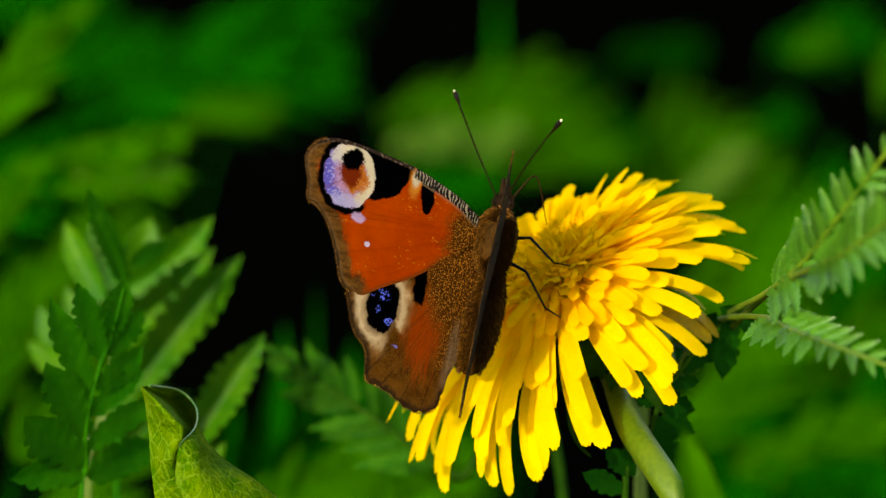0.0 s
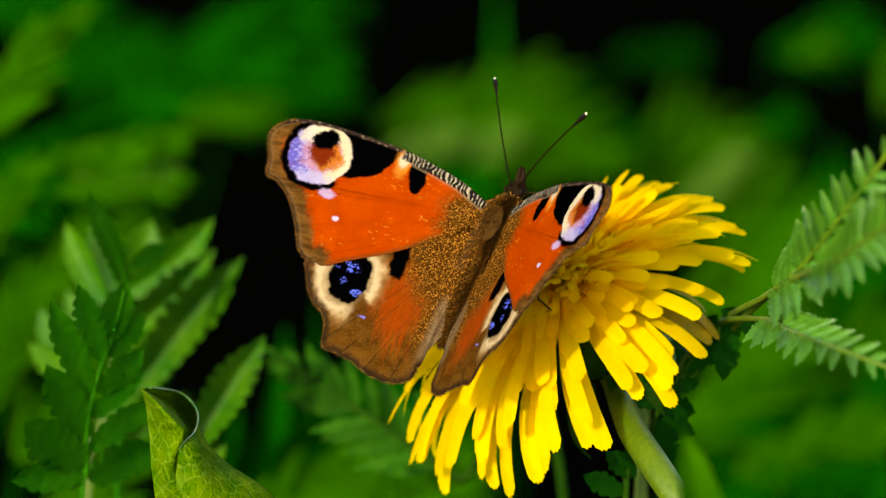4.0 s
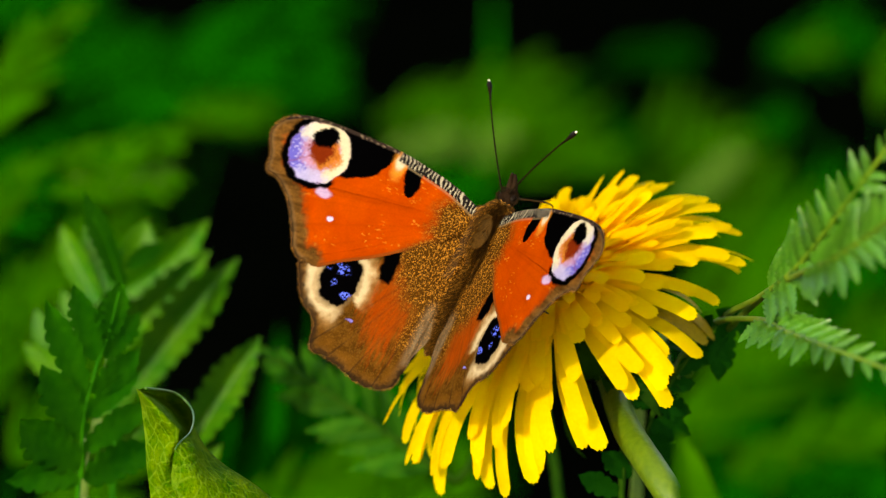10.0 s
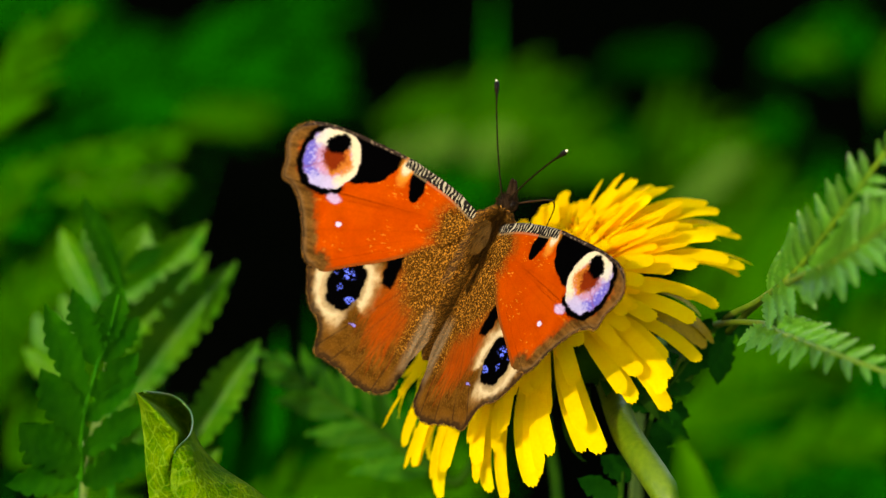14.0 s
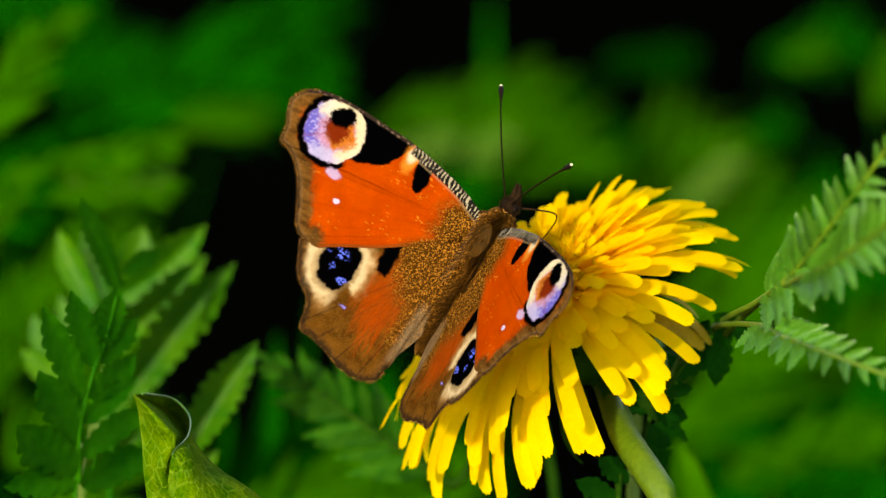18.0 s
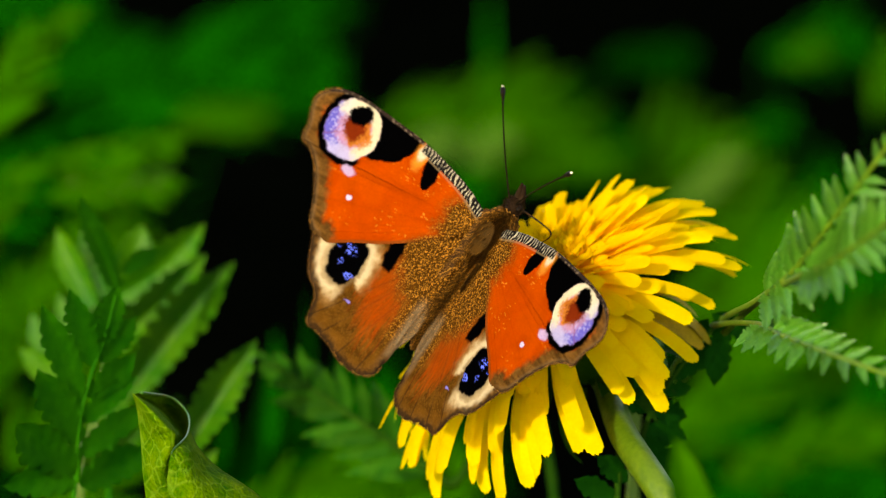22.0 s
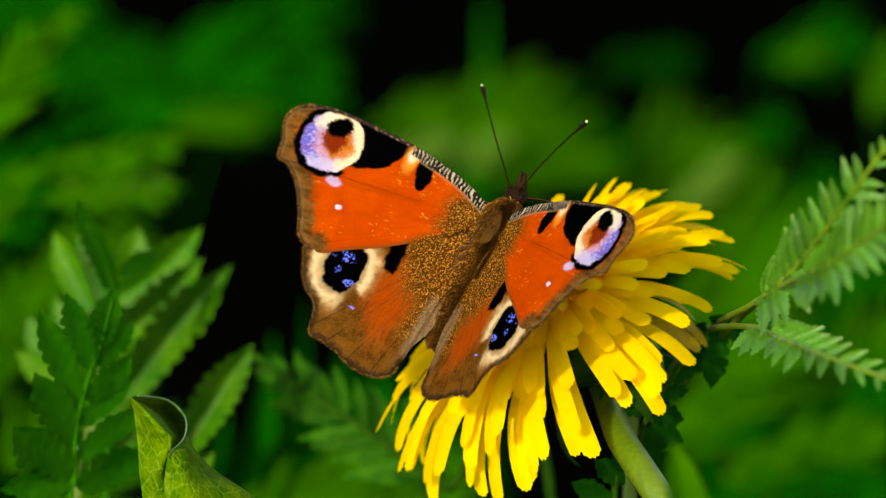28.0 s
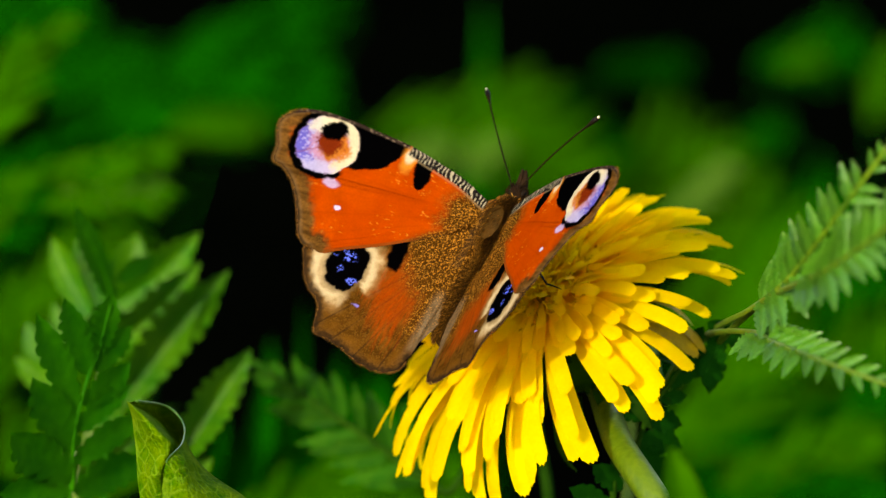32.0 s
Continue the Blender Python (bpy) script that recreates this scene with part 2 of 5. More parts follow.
FL = LEAN @ Matrix((
    (FL_E1.x, FL_E2.x, FL_AXIS.x, FL_AT.x / 1000), (FL_E1.y, FL_E2.y, FL_AXIS.y, FL_AT.y / 1000),
    (FL_E1.z, FL_E2.z, FL_AXIS.z, FL_AT.z / 1000), (0, 0, 0, 1)))


def petal_mesh(length, width, rise, fall, material, rnd, twist=0.0, late=0.7, cup=0.0):
    """A strap-shaped ray floret, millimetres: leaves its base at the angle rise and ends at the angle fall above the disc's plane;
    its end is round with five small teeth, its edges bend down by cup."""
    rows, cols = 12, 9
    teeth = [0.0, -0.10, 0.30, 0.05, 0.42, 0.02, 0.34, -0.08, 0.0]
    round_end = [-1.15, -0.58, -0.22, -0.05, 0.0, -0.05, -0.22, -0.58, -1.15]
    verts, y, z = [], 0.0, 0.0
    bend = late + 0.4 * rnd.random()
    side = (rnd.random() - 0.5) * 2.8
    for i in range(rows):
        s = 1 - (1 - i / (rows - 1)) ** 1.25
        ds = s - (1 - (1 - (i - 1) / (rows - 1)) ** 1.25 if i else 0)
        a = radians(rise + (fall - rise) * s ** bend)
        if i:
            y += math.cos(a) * length * ds
            z += math.sin(a) * length * ds
        w = width * (0.32 + 0.68 * min(1, s / 0.6) ** 0.8) * (1 - 0.10 * max(0, (s - 0.8) / 0.2) ** 2)
        for j in range(cols):
            u = j / (cols - 1) * 2 - 1
            groove = 0.035 * math.cos(u * 12.566) * min(1, 2 * s)
            channel = width * u * u * (0.30 * (1 - s) ** 2 - cup * s)
            tz = twist * u * s * width * 0.5
            end = max(0.0, (s - 0.80) / 0.20) ** 2
            over = end * (round_end[j] * width * 0.24 + (teeth[j] if i == rows - 1 else 0))
            verts.append(((u * w / 2 + side * s * s) / 1000, (y + over * math.cos(a)) / 1000,
                          (z + over * math.sin(a) + channel + groove + tz) / 1000))
    return mesh_of("petal", verts, grid((rows, cols)), material)


def bract_mesh(length, rise, fall, rnd):
    """A narrow pointed bract, wider at its base."""
    me = petal_mesh(length, 2.6, rise, fall, BRACT, rnd, rnd.uniform(-0.6, 0.6), 0.8)
    for i, v in enumerate(me.vertices):
        s = (i // 9) / 11
        v.co.x *= 1.25 - 1.15 * s
    return me


def dandelion():
    rnd = random.Random(11)
    foot = plan((66, -330, -60))
    foot.z = -0.012
    d = thing("dandelion", foot, "large open yellow dandelion head on a pale green leafless stem", "flower", "dandelion")
    up = inside(d, FL)
    base = FL_AT - FL_AXIS * 13
    line = smooth_line([FL_AT - FL_AXIS * 7, base, (23.4, -21.4, -18), (24.4, -24.2, -11), (27.5, -29.0, -4), (31.8, -35.6, 0), (38.2, -46.4, 1), (44.9, -59.7, -2), (53.0, -79.9, -12), (61.7, -117.9, -26),
                        Vector(LEAN.inverted() @ foot) * 1000], 44)
    place("stem", tube("stem", [plan(p) for p in line], lambda s: 0.0018 + 0.0004 * s + 0.0008 * max(0, 1 - s * 16), STEM, 14), d, inside(d), "pale green hollow stem")
    place("receptacle", ball("receptacle", (0.0068, 0.0062, 0.0068), BRACT, 18, 10), d, up @ pose(0, 0, -0.0055, 90), "green cup under the petals")
    for k in range(16):
        me = bract_mesh(13 + rnd.random() * 2, 82, 66, rnd)
        place("bract", me, d, up @ pose(0, 0, 0, 0, 0, k * 22.5 + rnd.random() * 6) @ pose(0, 0.0052, -0.0105))
    for k in range(13):
        me = bract_mesh(9 + rnd.random() * 4, -5, -70 - 40 * rnd.random(), rnd)
        place("bract", me, d, up @ pose(0, 0, 0, 0, 0, k * 27.7 + rnd.random() * 8) @ pose(0, 0.005, -0.0105))
    # whorls: count, length, width, start angle, end angle, radius, height, material
    whorls = [
        (24, 22.6, 2.6, 2, -60, 5.6, -0.8, PETAL, 1.7), (25, 22.8, 2.6, 6, -50, 5.4, 0.0, PETAL, 1.6),
        (25, 22.6, 2.5, 10, -43, 5.0, 0.8, PETAL, 1.5), (25, 21.8, 2.5, 14, -36, 4.6, 1.4, PETAL, 1.4),
        (24, 20.6, 2.4, 18, -28, 4.1, 1.9, PETAL, 1.2), (24, 18.4, 2.3, 22, -18, 3.6, 2.3, PETAL, 1.0)]
    off = lambda h: Matrix.Translation(((h + 0.8) * 0.0003, 0, 0))  # the heart sits a little to one side
    for w, (count, length, width, rise, fall, r, h, mat, late) in enumerate(whorls):
        kinds = [petal_mesh(length * (0.90 + 0.16 * rnd.random()), width * (0.9 + 0.2 * rnd.random()), rise + rnd.uniform(-4, 4), fall + rnd.uniform(-15, 5), mat, rnd,
                            rnd.uniform(-0.3, 0.3), late, rnd.uniform(0.02, 0.14)) for _ in range(9)]
        for k in range(count):
            ang = 360 * (k + 0.37 * w) / count + rnd.uniform(-4, 4)
            if w < 4 and math.cos(radians(ang - 225)) > 0.45 and rnd.random() < 0.36:
                continue  # gaps in the rim beside the stem
            m = up @ off(h) @ pose(0, 0, 0, 0, 0, ang) @ pose(0, r / 1000, h / 1000, rnd.uniform(-4, 4), rnd.uniform(-9, 9), rnd.uniform(-3, 3))
            sc = rnd.uniform(0.94, 1.06) * (1.0 - 0.20 * max(0, math.cos(radians(ang - 205))) + 0.14 * max(0, math.cos(radians(ang - 130))) + 0.12 * max(0, math.cos(radians(ang - 22))) ** 3 - 0.07 * max(0, math.cos(radians(ang + 25))) ** 2)
            place("petal", kinds[(k * 4 + rnd.randrange(3)) % 9], d, m @ Matrix.Diagonal((0.93, sc, sc, 1)))
    # the crowded small florets of the centre, one mesh
    verts, faces = [], []
    for count, length, width, rise, fall, r, h in ((46, 15.8, 1.9, 25, -8, 3.3, 2.4), (48, 13.9, 1.7, 29, -4, 3.0, 2.8), (50, 12.0, 1.5, 33, 1, 2.6, 3.2), (50, 10.2, 1.3, 38, 6, 2.1, 3.5),
                                                   (46, 8.4, 1.3, 42, 10, 1.6, 3.8), (40, 6.8, 1.2, 44, 14, 1.1, 4.2), (30, 5.4, 1.1, 46, 20, 0.6, 4.6), (16, 4.2, 1.0, 50, 40, 0.1, 4.9)):
        for k in range(count):
            one = petal_mesh(length * rnd.uniform(0.9, 1.08), width, rise + rnd.uniform(-5, 5), fall + rnd.uniform(-10, 10), PETAL_IN, rnd, rnd.uniform(-0.4, 0.4))
            m = off(3.3) @ pose(0, 0, 0, 0, 0, 360 * k / count + rnd.uniform(-5, 5)) @ pose(0, r / 1000, h / 1000, rnd.uniform(-4, 4), rnd.uniform(-12, 12), 0)
            b0 = len(verts)
            verts += [m @ v.co for v in one.vertices]
            faces += [tuple(i + b0 for i in p.vertices) for p in one.polygons]
            bpy.data.meshes.remove(one)
    tagged(place("inner_floret", mesh_of("inner_floret", verts, faces, PETAL_IN), d, up, "crowded deep yellow inner florets"), kind="stuff")
    # a few faded florets that hang behind the rim
    for ang, fall, length in ((-112, -86, 13), (-120, -95, 12), (-127, -84, 12), (-98, -84, 11), (-88, -90, 10)):
        me = petal_mesh(length, 3.0, -8, fall, PETAL_OLD, rnd, 0.4)
        place("petal", me, d, up @ pose(0, 0, 0, 0, 0, ang) @ pose(0, 0.0085, -0.0035), "olive drooping floret")
    # curled styles that stand between the inner florets
    verts, faces = [], []
    for _ in range(150):
        a, r = rnd.random() * 6.283, 9.5 * math.sqrt(rnd.random())
        h = 8.0 - 0.025 * r * r
        lean = r / 13
        p0 = Vector((1.1 + r * math.cos(a), r * math.sin(a), h - 3))
        dr = Vector((math.cos(a) * lean, math.sin(a) * lean, 1)).normalized()
        c = rnd.random() * 6.283
        curl = Vector((math.cos(c), math.sin(c), 0))
        for sgn in (-1, 1):
            line = [p0 + dr * (4.2 * t) + curl * (sgn * 0.9 * max(0, t - 0.6) ** 1.2 * 2.2) - Vector((0, 0, 1)) * (1.4 * max(0, t - 0.75)) for t in (0, 0.35, 0.6, 0.75, 0.88, 1)]
            v, f = tube_data([q / 1000 for q in line], lambda s: 0.00013, 4)
            b = len(verts)
            verts += v
            faces += [tuple(i + b for i in q) for q in f]
    tagged(place("style", mesh_of("style", verts, faces, STYLE), d, up, "fine curled yellow styles"), kind="stuff")
    return d


# ---------------------------------------------------------------- leaves
def pinna_mesh(length, width, teeth, material, rnd, fold=0.35, droop=0.2, deep=0.42):
    """A lobed leaflet along +y, millimetres, folded at its midrib."""
    per = 5
    rows = teeth * per + 1
    verts = []
    phase = rnd.random()
    bite = [rnd.uniform(0.5, 1.25) for _ in range(teeth + 1)]
    for i in range(rows):
        s = i / (rows - 1)
        w = width * (math.sin(math.pi * min(1, 0.14 + 0.86 * s ** 0.9)) ** 0.7) * (1 - 0.25 * s)
        saw = abs(math.sin(math.pi * i / per)) ** 0.6
        y = length * s
        z0 = -droop * length * s * s
        for u in (-1, -0.7, -0.35, 0, 0.35, 0.7, 1):
            k = abs(u)
            ww = w / 2 * (k if k < 1 else (1.08 - deep + deep * saw * bite[i // per] if i < rows - 1 else 0.4))
            lag = length / teeth * 0.55 * k * k
            wave = 0.015 * width * math.sin(s * teeth * 6.283 + k * 2) * k + 0.04 * width * math.sin(s * 7 + 6 * phase + u) * k
            verts.append((math.copysign(ww, u) / 1000 if u else 0, (y + lag * (1 - s)) / 1000, (z0 + fold * ww * (1 - 0.25 * k) + wave) / 1000))
    return mesh_of("leaflet", verts, grid((rows, 7)), material)


def fern_leaf(name, pts, face, pairs, longest, broad, material, label, seed, angle=52, start=0.12, teeth=7, group="ferny leaves", foot=None, fold=0.35, via=None):
    """A pinnate leaf: a rachis through pts (plan) and pairs of toothed leaflets. face: the way its upper side looks."""
    rnd = random.Random(seed)
    at = plan(foot)
    at.z = -0.012
    t = thing(name, at, label, "leaf", group)
    low = list(via) if via else [(Vector(foot) + Vector(pts[0])) / 2 + Vector((2, 0, -6))]
    line = smooth_line([LEAN.inverted() @ at * 1000, *low, *pts], 60)
    place("rachis", tube("rachis", [plan(p) for p in line], lambda s: (0.0006 if material is FERN_PALE else 0.0009) * (1 - 0.6 * s), STEM if material is FERN_PALE else BRACT, 6), t, inside(t))
    core = smooth_line(pts, 40)
    kinds = [pinna_mesh(longest, broad, teeth, material, rnd, fold * rnd.uniform(0.7, 1.3), rnd.uniform(0.0, 0.25)) for _ in range(5)]
    fw = way(face)
    for k in range(pairs):
        s = start + (1 - start) * k / (pairs - 0.5)
        i = min(int(s * 39), 38)
        p, d = plan(core[i]), (plan(core[i + 1]) - plan(core[max(i - 1, 0)])).normalized()
        size = (0.45 + 0.55 * math.sin(math.pi * min(1, 0.25 + 0.75 * s) ** 0.8)) * (1.0 if s < 0.8 else 1 - 1.6 * (s - 0.8))
        for sgn in (-1, 1):
            sd = d.cross(fw).normalized() * sgn
            a = radians(angle * (1 - 0.35 * s) + rnd.uniform(-6, 6))
            y = (d * math.cos(a) + sd * math.sin(a)).normalized()
            z = (fw - y * fw.dot(y)).normalized()
            z = (z + sd * rnd.uniform(-0.25, 0.25) + d * rnd.uniform(-0.2, 0.2)).normalized()
            x = y.cross(z).normalized()
            z = x.cross(y)
            q = size * rnd.uniform(0.9, 1.1)
            m = Matrix(((x.x, y.x, z.x, p.x), (x.y, y.y, z.y, p.y), (x.z, y.z, z.z, p.z), (0, 0, 0, 1)))
            place("leaflet", kinds[rnd.randrange(5)], t, inside(t, m) @ Matrix.Diagonal((q, q, q, 1)))
    end, d = plan(core[-1]), (plan(core[-1]) - plan(core[-3])).normalized()
    z = (fw - d * fw.dot(d)).normalized()
    x = d.cross(z)
    m = Matrix(((x.x, d.x, z.x, end.x), (x.y, d.y, z.y, end.y), (x.z, d.z, z.z, end.z), (0, 0, 0, 1)))
    place("leaflet", kinds[0], t, inside(t, m) @ Matrix.Diagonal((0.5, 0.5, 0.5, 1)))
    return t


def lobed_mesh(base, tip, width, lobes, sheet, material, rnd, up=0.25, down=0.25, deep=0.32, rib=0.018):
    """A leaflet with rounded lobes from base to tip (plan, mm), laid on the tilted sheet (point, normal) and folded at its midrib:
    up and down are the slopes of the halves to the left and to the right of the midrib."""
    b, t = Vector(base), Vector(tip)
    d = t - b
    ln = d.length
    d /= ln
    q = Vector((-d.y, d.x))
    p0, n = Vector(sheet[0]), Vector(sheet[1])
    rows = lobes * 6 + 1
    bow = rnd.uniform(-0.05, 0.05) * ln
    ph = rnd.random() * 6.28
    bite = [rnd.uniform(0.6, 1.2) for _ in range(2 * lobes + 2)]
    verts = []
    for i in range(rows):
        s = i / (rows - 1)
        w = width / 2 * (0.30 + 0.70 * math.sin(math.pi * min(1, 0.12 + 0.62 * s)) ** 0.8) * (1 - max(0, (s - 0.55) / 0.45) ** 1.7 * 0.9)
        for u in (-1, -0.82, -0.55, -0.28, 0, 0.28, 0.55, 0.82, 1):
            k = abs(u)
            saw = abs(math.sin(math.pi * (i / 6 + (0.3 if u > 0 else 0)))) ** 0.55
            cut = 1 - deep * (1 - saw) * bite[2 * min(i // 6, lobes - 1) + (u > 0)] * k ** 3
            ww = w * k * cut * (1 if u < 0 else -1)
            lag = ln / lobes * 0.75 * k * (1 - s)
            c = b + d * (ln * s + lag - ln / lobes * 0.2 * k) + q * (ww + bow * math.sin(math.pi * s))
            z = p0.z - (n.x * (c.x - p0.x) + n.y * (c.y - p0.y)) / n.z
            z += (up if u < 0 else down) * abs(ww)
            z += rib * width * k * math.sin(2 * math.pi * (i / 6) - 4 * k + ph) + 0.03 * width * math.sin(5 * s + ph + 2 * u)
            verts.append(plan((c.x, c.y, z)))
    return mesh_of("leaflet", verts, grid((rows, 9)), material)


def lobed_leaf(line, leaflets, sheet, material, label, seed, foot, thick=0.9, rib_material=None):
    """A feathery leaf on one tilted sheet; leaflets: base, tip (plan), width, lobes, slopes of the two halves."""
    rnd = random.Random(seed)
    at = plan(foot)
    at.z = -0.012
    t = thing("tansy_leaf", at, label, "leaf", "ferny leaves")
    p0, n = Vector(sheet[0]), Vector(sheet[1])
    on = [(x, y, p0.z - (n.x * (x - p0.x) + n.y * (y - p0.y)) / n.z + 0.2) for x, y in line]
    low = (Vector(foot) + Vector(on[0])) / 2 + Vector((0, 0, -8))
    rachis = smooth_line([LEAN.inverted() @ at * 1000, low, *on], 60)
    place("rachis", tube("rachis", [plan(p) for p in rachis], lambda s: thick / 1000 * (1 - 0.65 * s), rib_material or STEM, 6), t, inside(t))
    for base, tip, width, lobes, up, down in leaflets:
        place("leaflet", lobed_mesh(base, tip, width, lobes, sheet, material, rnd, up, down), t, inside(t))
    return t



def blade_mesh(base, tip, width, face, material, bow=0.12, rows=12, point=0.5):
    """A broad lance-shaped leaf from base to tip (world), with a folded midrib and wavy edges."""
    b, t = Vector(base), Vector(tip)
    d = t - b
    ln = d.length
    y = d / ln
    z = (face - y * face.dot(y)).normalized()
    x = y.cross(z)
    verts = []
    ph = (b.x * 977 + b.z * 131) % 6.28
    for i in range(rows + 1):
        s = i / rows
        w = width * (math.sin(math.pi * (0.06 + 0.94 * s) ** point) ** 0.8 if s < 1 else 0.02)
        c = b + y * (ln * s) + z * (bow * ln * math.sin(math.pi * s))
        for u in (-1, -0.6, -0.25, 0, 0.25, 0.6, 1):
            k = abs(u)
            verts.append(c + x * (u * w / 2) + z * (0.16 * w * k + 0.04 * width * math.sin(s * 14 + ph + u) * k))
    return mesh_of("leaf_blade", verts, grid((rows + 1, 7)), material)


def unit_leaflet(material, rnd):
    """A lance-shaped leaflet one metre long and one metre wide, to be scaled."""
    rows, verts = 9, []
    for i in range(rows):
        s = i / (rows - 1)
        w = math.sin(math.pi * (0.08 + 0.92 * s) ** 0.75) ** 0.8 if s < 1 else 0.03
        for u in (-1, -0.5, 0, 0.5, 1):
            verts.append((u * w / 2, s, 0.10 * abs(u) * w - 0.12 * s * s + rnd.uniform(-0.01, 0.01)))
    return mesh_of("leaflet", verts, grid((rows, 5)), material)


def meadow_plant(foot, leaves, label, seed, pairs=6, broad=False):
    """A plant of feathery leaves on thin stalks; leaves: base, tip (plan), width in mm, tone (painted shade to
    sunlight), facing.
    """
    rnd = random.Random(seed)
    at = plan(foot)
    at.z = -0.015
    t = thing("meadow_plant", at, label, "plant", "plants behind the flower")
    kinds = {}
    for base, tip, width, tone, face in leaves:
        b, e = plan(base), plan(tip)
        f = way(face)
        low = at + Vector((rnd.uniform(-0.015, 0.015), rnd.uniform(-0.015, 0.015), 0))
        mid = low.lerp(b, 0.6) - (e - b).normalized() * ((b - low).length * 0.06)
        bow = [low * (1 - k) ** 2 + mid * (2 * k * (1 - k)) + b * k * k for k in [j / 11 for j in range(12)]]
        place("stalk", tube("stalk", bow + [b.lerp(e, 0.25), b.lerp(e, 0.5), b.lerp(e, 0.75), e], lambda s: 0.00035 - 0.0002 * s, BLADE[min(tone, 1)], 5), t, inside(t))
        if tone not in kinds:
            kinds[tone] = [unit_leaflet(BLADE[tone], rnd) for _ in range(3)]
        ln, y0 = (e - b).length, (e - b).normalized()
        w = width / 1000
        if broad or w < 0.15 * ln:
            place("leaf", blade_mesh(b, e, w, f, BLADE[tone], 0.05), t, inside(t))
            continue
        for k in range(2 * pairs + 1):
            s = 0.03 + 0.80 * (k // 2) / (pairs - 1) if k < 2 * pairs else 0.84
            sgn = 0 if k == 2 * pairs else (1 if k % 2 else -1)
            sd = y0.cross(f).normalized() * sgn
            a = radians(rnd.uniform(20, 44))
            y = (y0 * math.cos(a) + sd * math.sin(a) if sgn else y0).normalized()
            z = (f - y * f.dot(y)).normalized()
            z = (z + Vector((rnd.uniform(-0.3, 0.3), rnd.uniform(-0.3, 0.3), rnd.uniform(-0.3, 0.3)))).normalized()
            x = y.cross(z).normalized()
            z = x.cross(y)
            size = w * 0.85 * (0.55 + 0.55 * math.sin(math.pi * min(1, 0.18 + 0.9 * s))) * rnd.uniform(0.85, 1.15)
            p = b + y0 * (ln * s)
            m = Matrix(((x.x, y.x, z.x, p.x), (x.y, y.y, z.y, p.y), (x.z, y.z, z.z, p.z), (0, 0, 0, 1)))
            place("leaflet", kinds[tone][rnd.randrange(3)], t, inside(t, m) @ Matrix.Diagonal((rnd.uniform(0.4, 0.8) * ln / pairs, size, size * 0.6, 1)))
    return t


def rolled_leaf():
    """A leaf with its tip curled over: lofted across from the free edge over the fold to the inner edge."""
    foot = plan((-30, -120, -30))
    t = thing("rolled_leaf", foot, "yellow-green leaf with its tip rolled over and a pale edge", "leaf")
    # lines across the blade, from its tip downwards
    sec = [
        [(-39.5, -17.9, 0), (-39.3, -18.0, 0), (-39.1, -18.0, 0), (-39.0, -18.0, -1), (-38.7, -17.9, -1), (-38.4, -17.9, -1)],
        [(-39.1, -20.0, -3), (-37.3, -19.5, 3), (-37.0, -19.7, -14), (-35.7, -19.2, -16), (-35.2, -19.0, -12), (-34.9, -18.8, -9)],
        [(-38.8, -22.2, -3), (-35.2, -21.7, 4), (-34.8, -22.0, -14), (-33.5, -21.5, -16), (-33.0, -21.2, -12), (-32.7, -21.0, -8)],
        [(-38.5, -24.8, -3), (-33.7, -23.7, 3), (-33.5, -24.2, -12), (-32.5, -23.6, -12), (-32.2, -23.2, -3), (-32.3, -23.2, 3)],
        [(-38.4, -27.3, -3), (-35.1, -26.9, 2), (-32.7, -26.6, -8), (-30.7, -25.8, -6), (-31.6, -25.2, 5), (-33.9, -25.1, 8)],
        [(-38.1, -29.9, -3), (-35.0, -29.7, 0), (-30.5, -29.4, -8), (-28.2, -27.9, -4), (-31.1, -28.1, 7), (-34.4, -27.6, 9)],
        [(-37.7, -32.8, -3), (-33.1, -33.5, -2), (-27.4, -32.9, -5), (-24.5, -30.1, -1), (-29.1, -31.0, 7), (-34.3, -30.4, 9)],
        [(-36.8, -37.2, -3), (-31.7, -37.9, -3), (-24.5, -37.3, -6), (-20.2, -33.6, -2), (-25.5, -35.1, 6), (-32.0, -34.0, 8)]]
    cols = [smooth_line(s, 34) for s in sec]
    verts = []
    lines = [smooth_line([c[j] for c in cols], 60) for j in range(34)]
    for i in range(60):
        for j in range(34):
            p = lines[j][i]
            verts.append(plan(p + Vector((0, 0, 0.22 * noise.noise((p.x * 0.5, p.y * 0.5, 3)) + 0.12 * noise.noise((p.x * 1.6, p.y * 1.6, 7))))))
    place("blade", mesh_of("blade", verts, grid((60, 34)), ROLLED), t, inside(t))
    edge = [plan(q) for q in lines[33][:36]]
    place("leaf_edge", tube("leaf_edge", edge, lambda s: 0.0002 * (1 - 0.5 * s), FERN_PALE, 6), t, inside(t), "pale leaf edge")
    stalk = smooth_line([foot, plan((-30.3, -53.1, -20)), plan((-29.2, -36.5, -4))], 12)
    place("stalk", tube("stalk", stalk, lambda s: 0.0011, STEM, 7), t, inside(t))


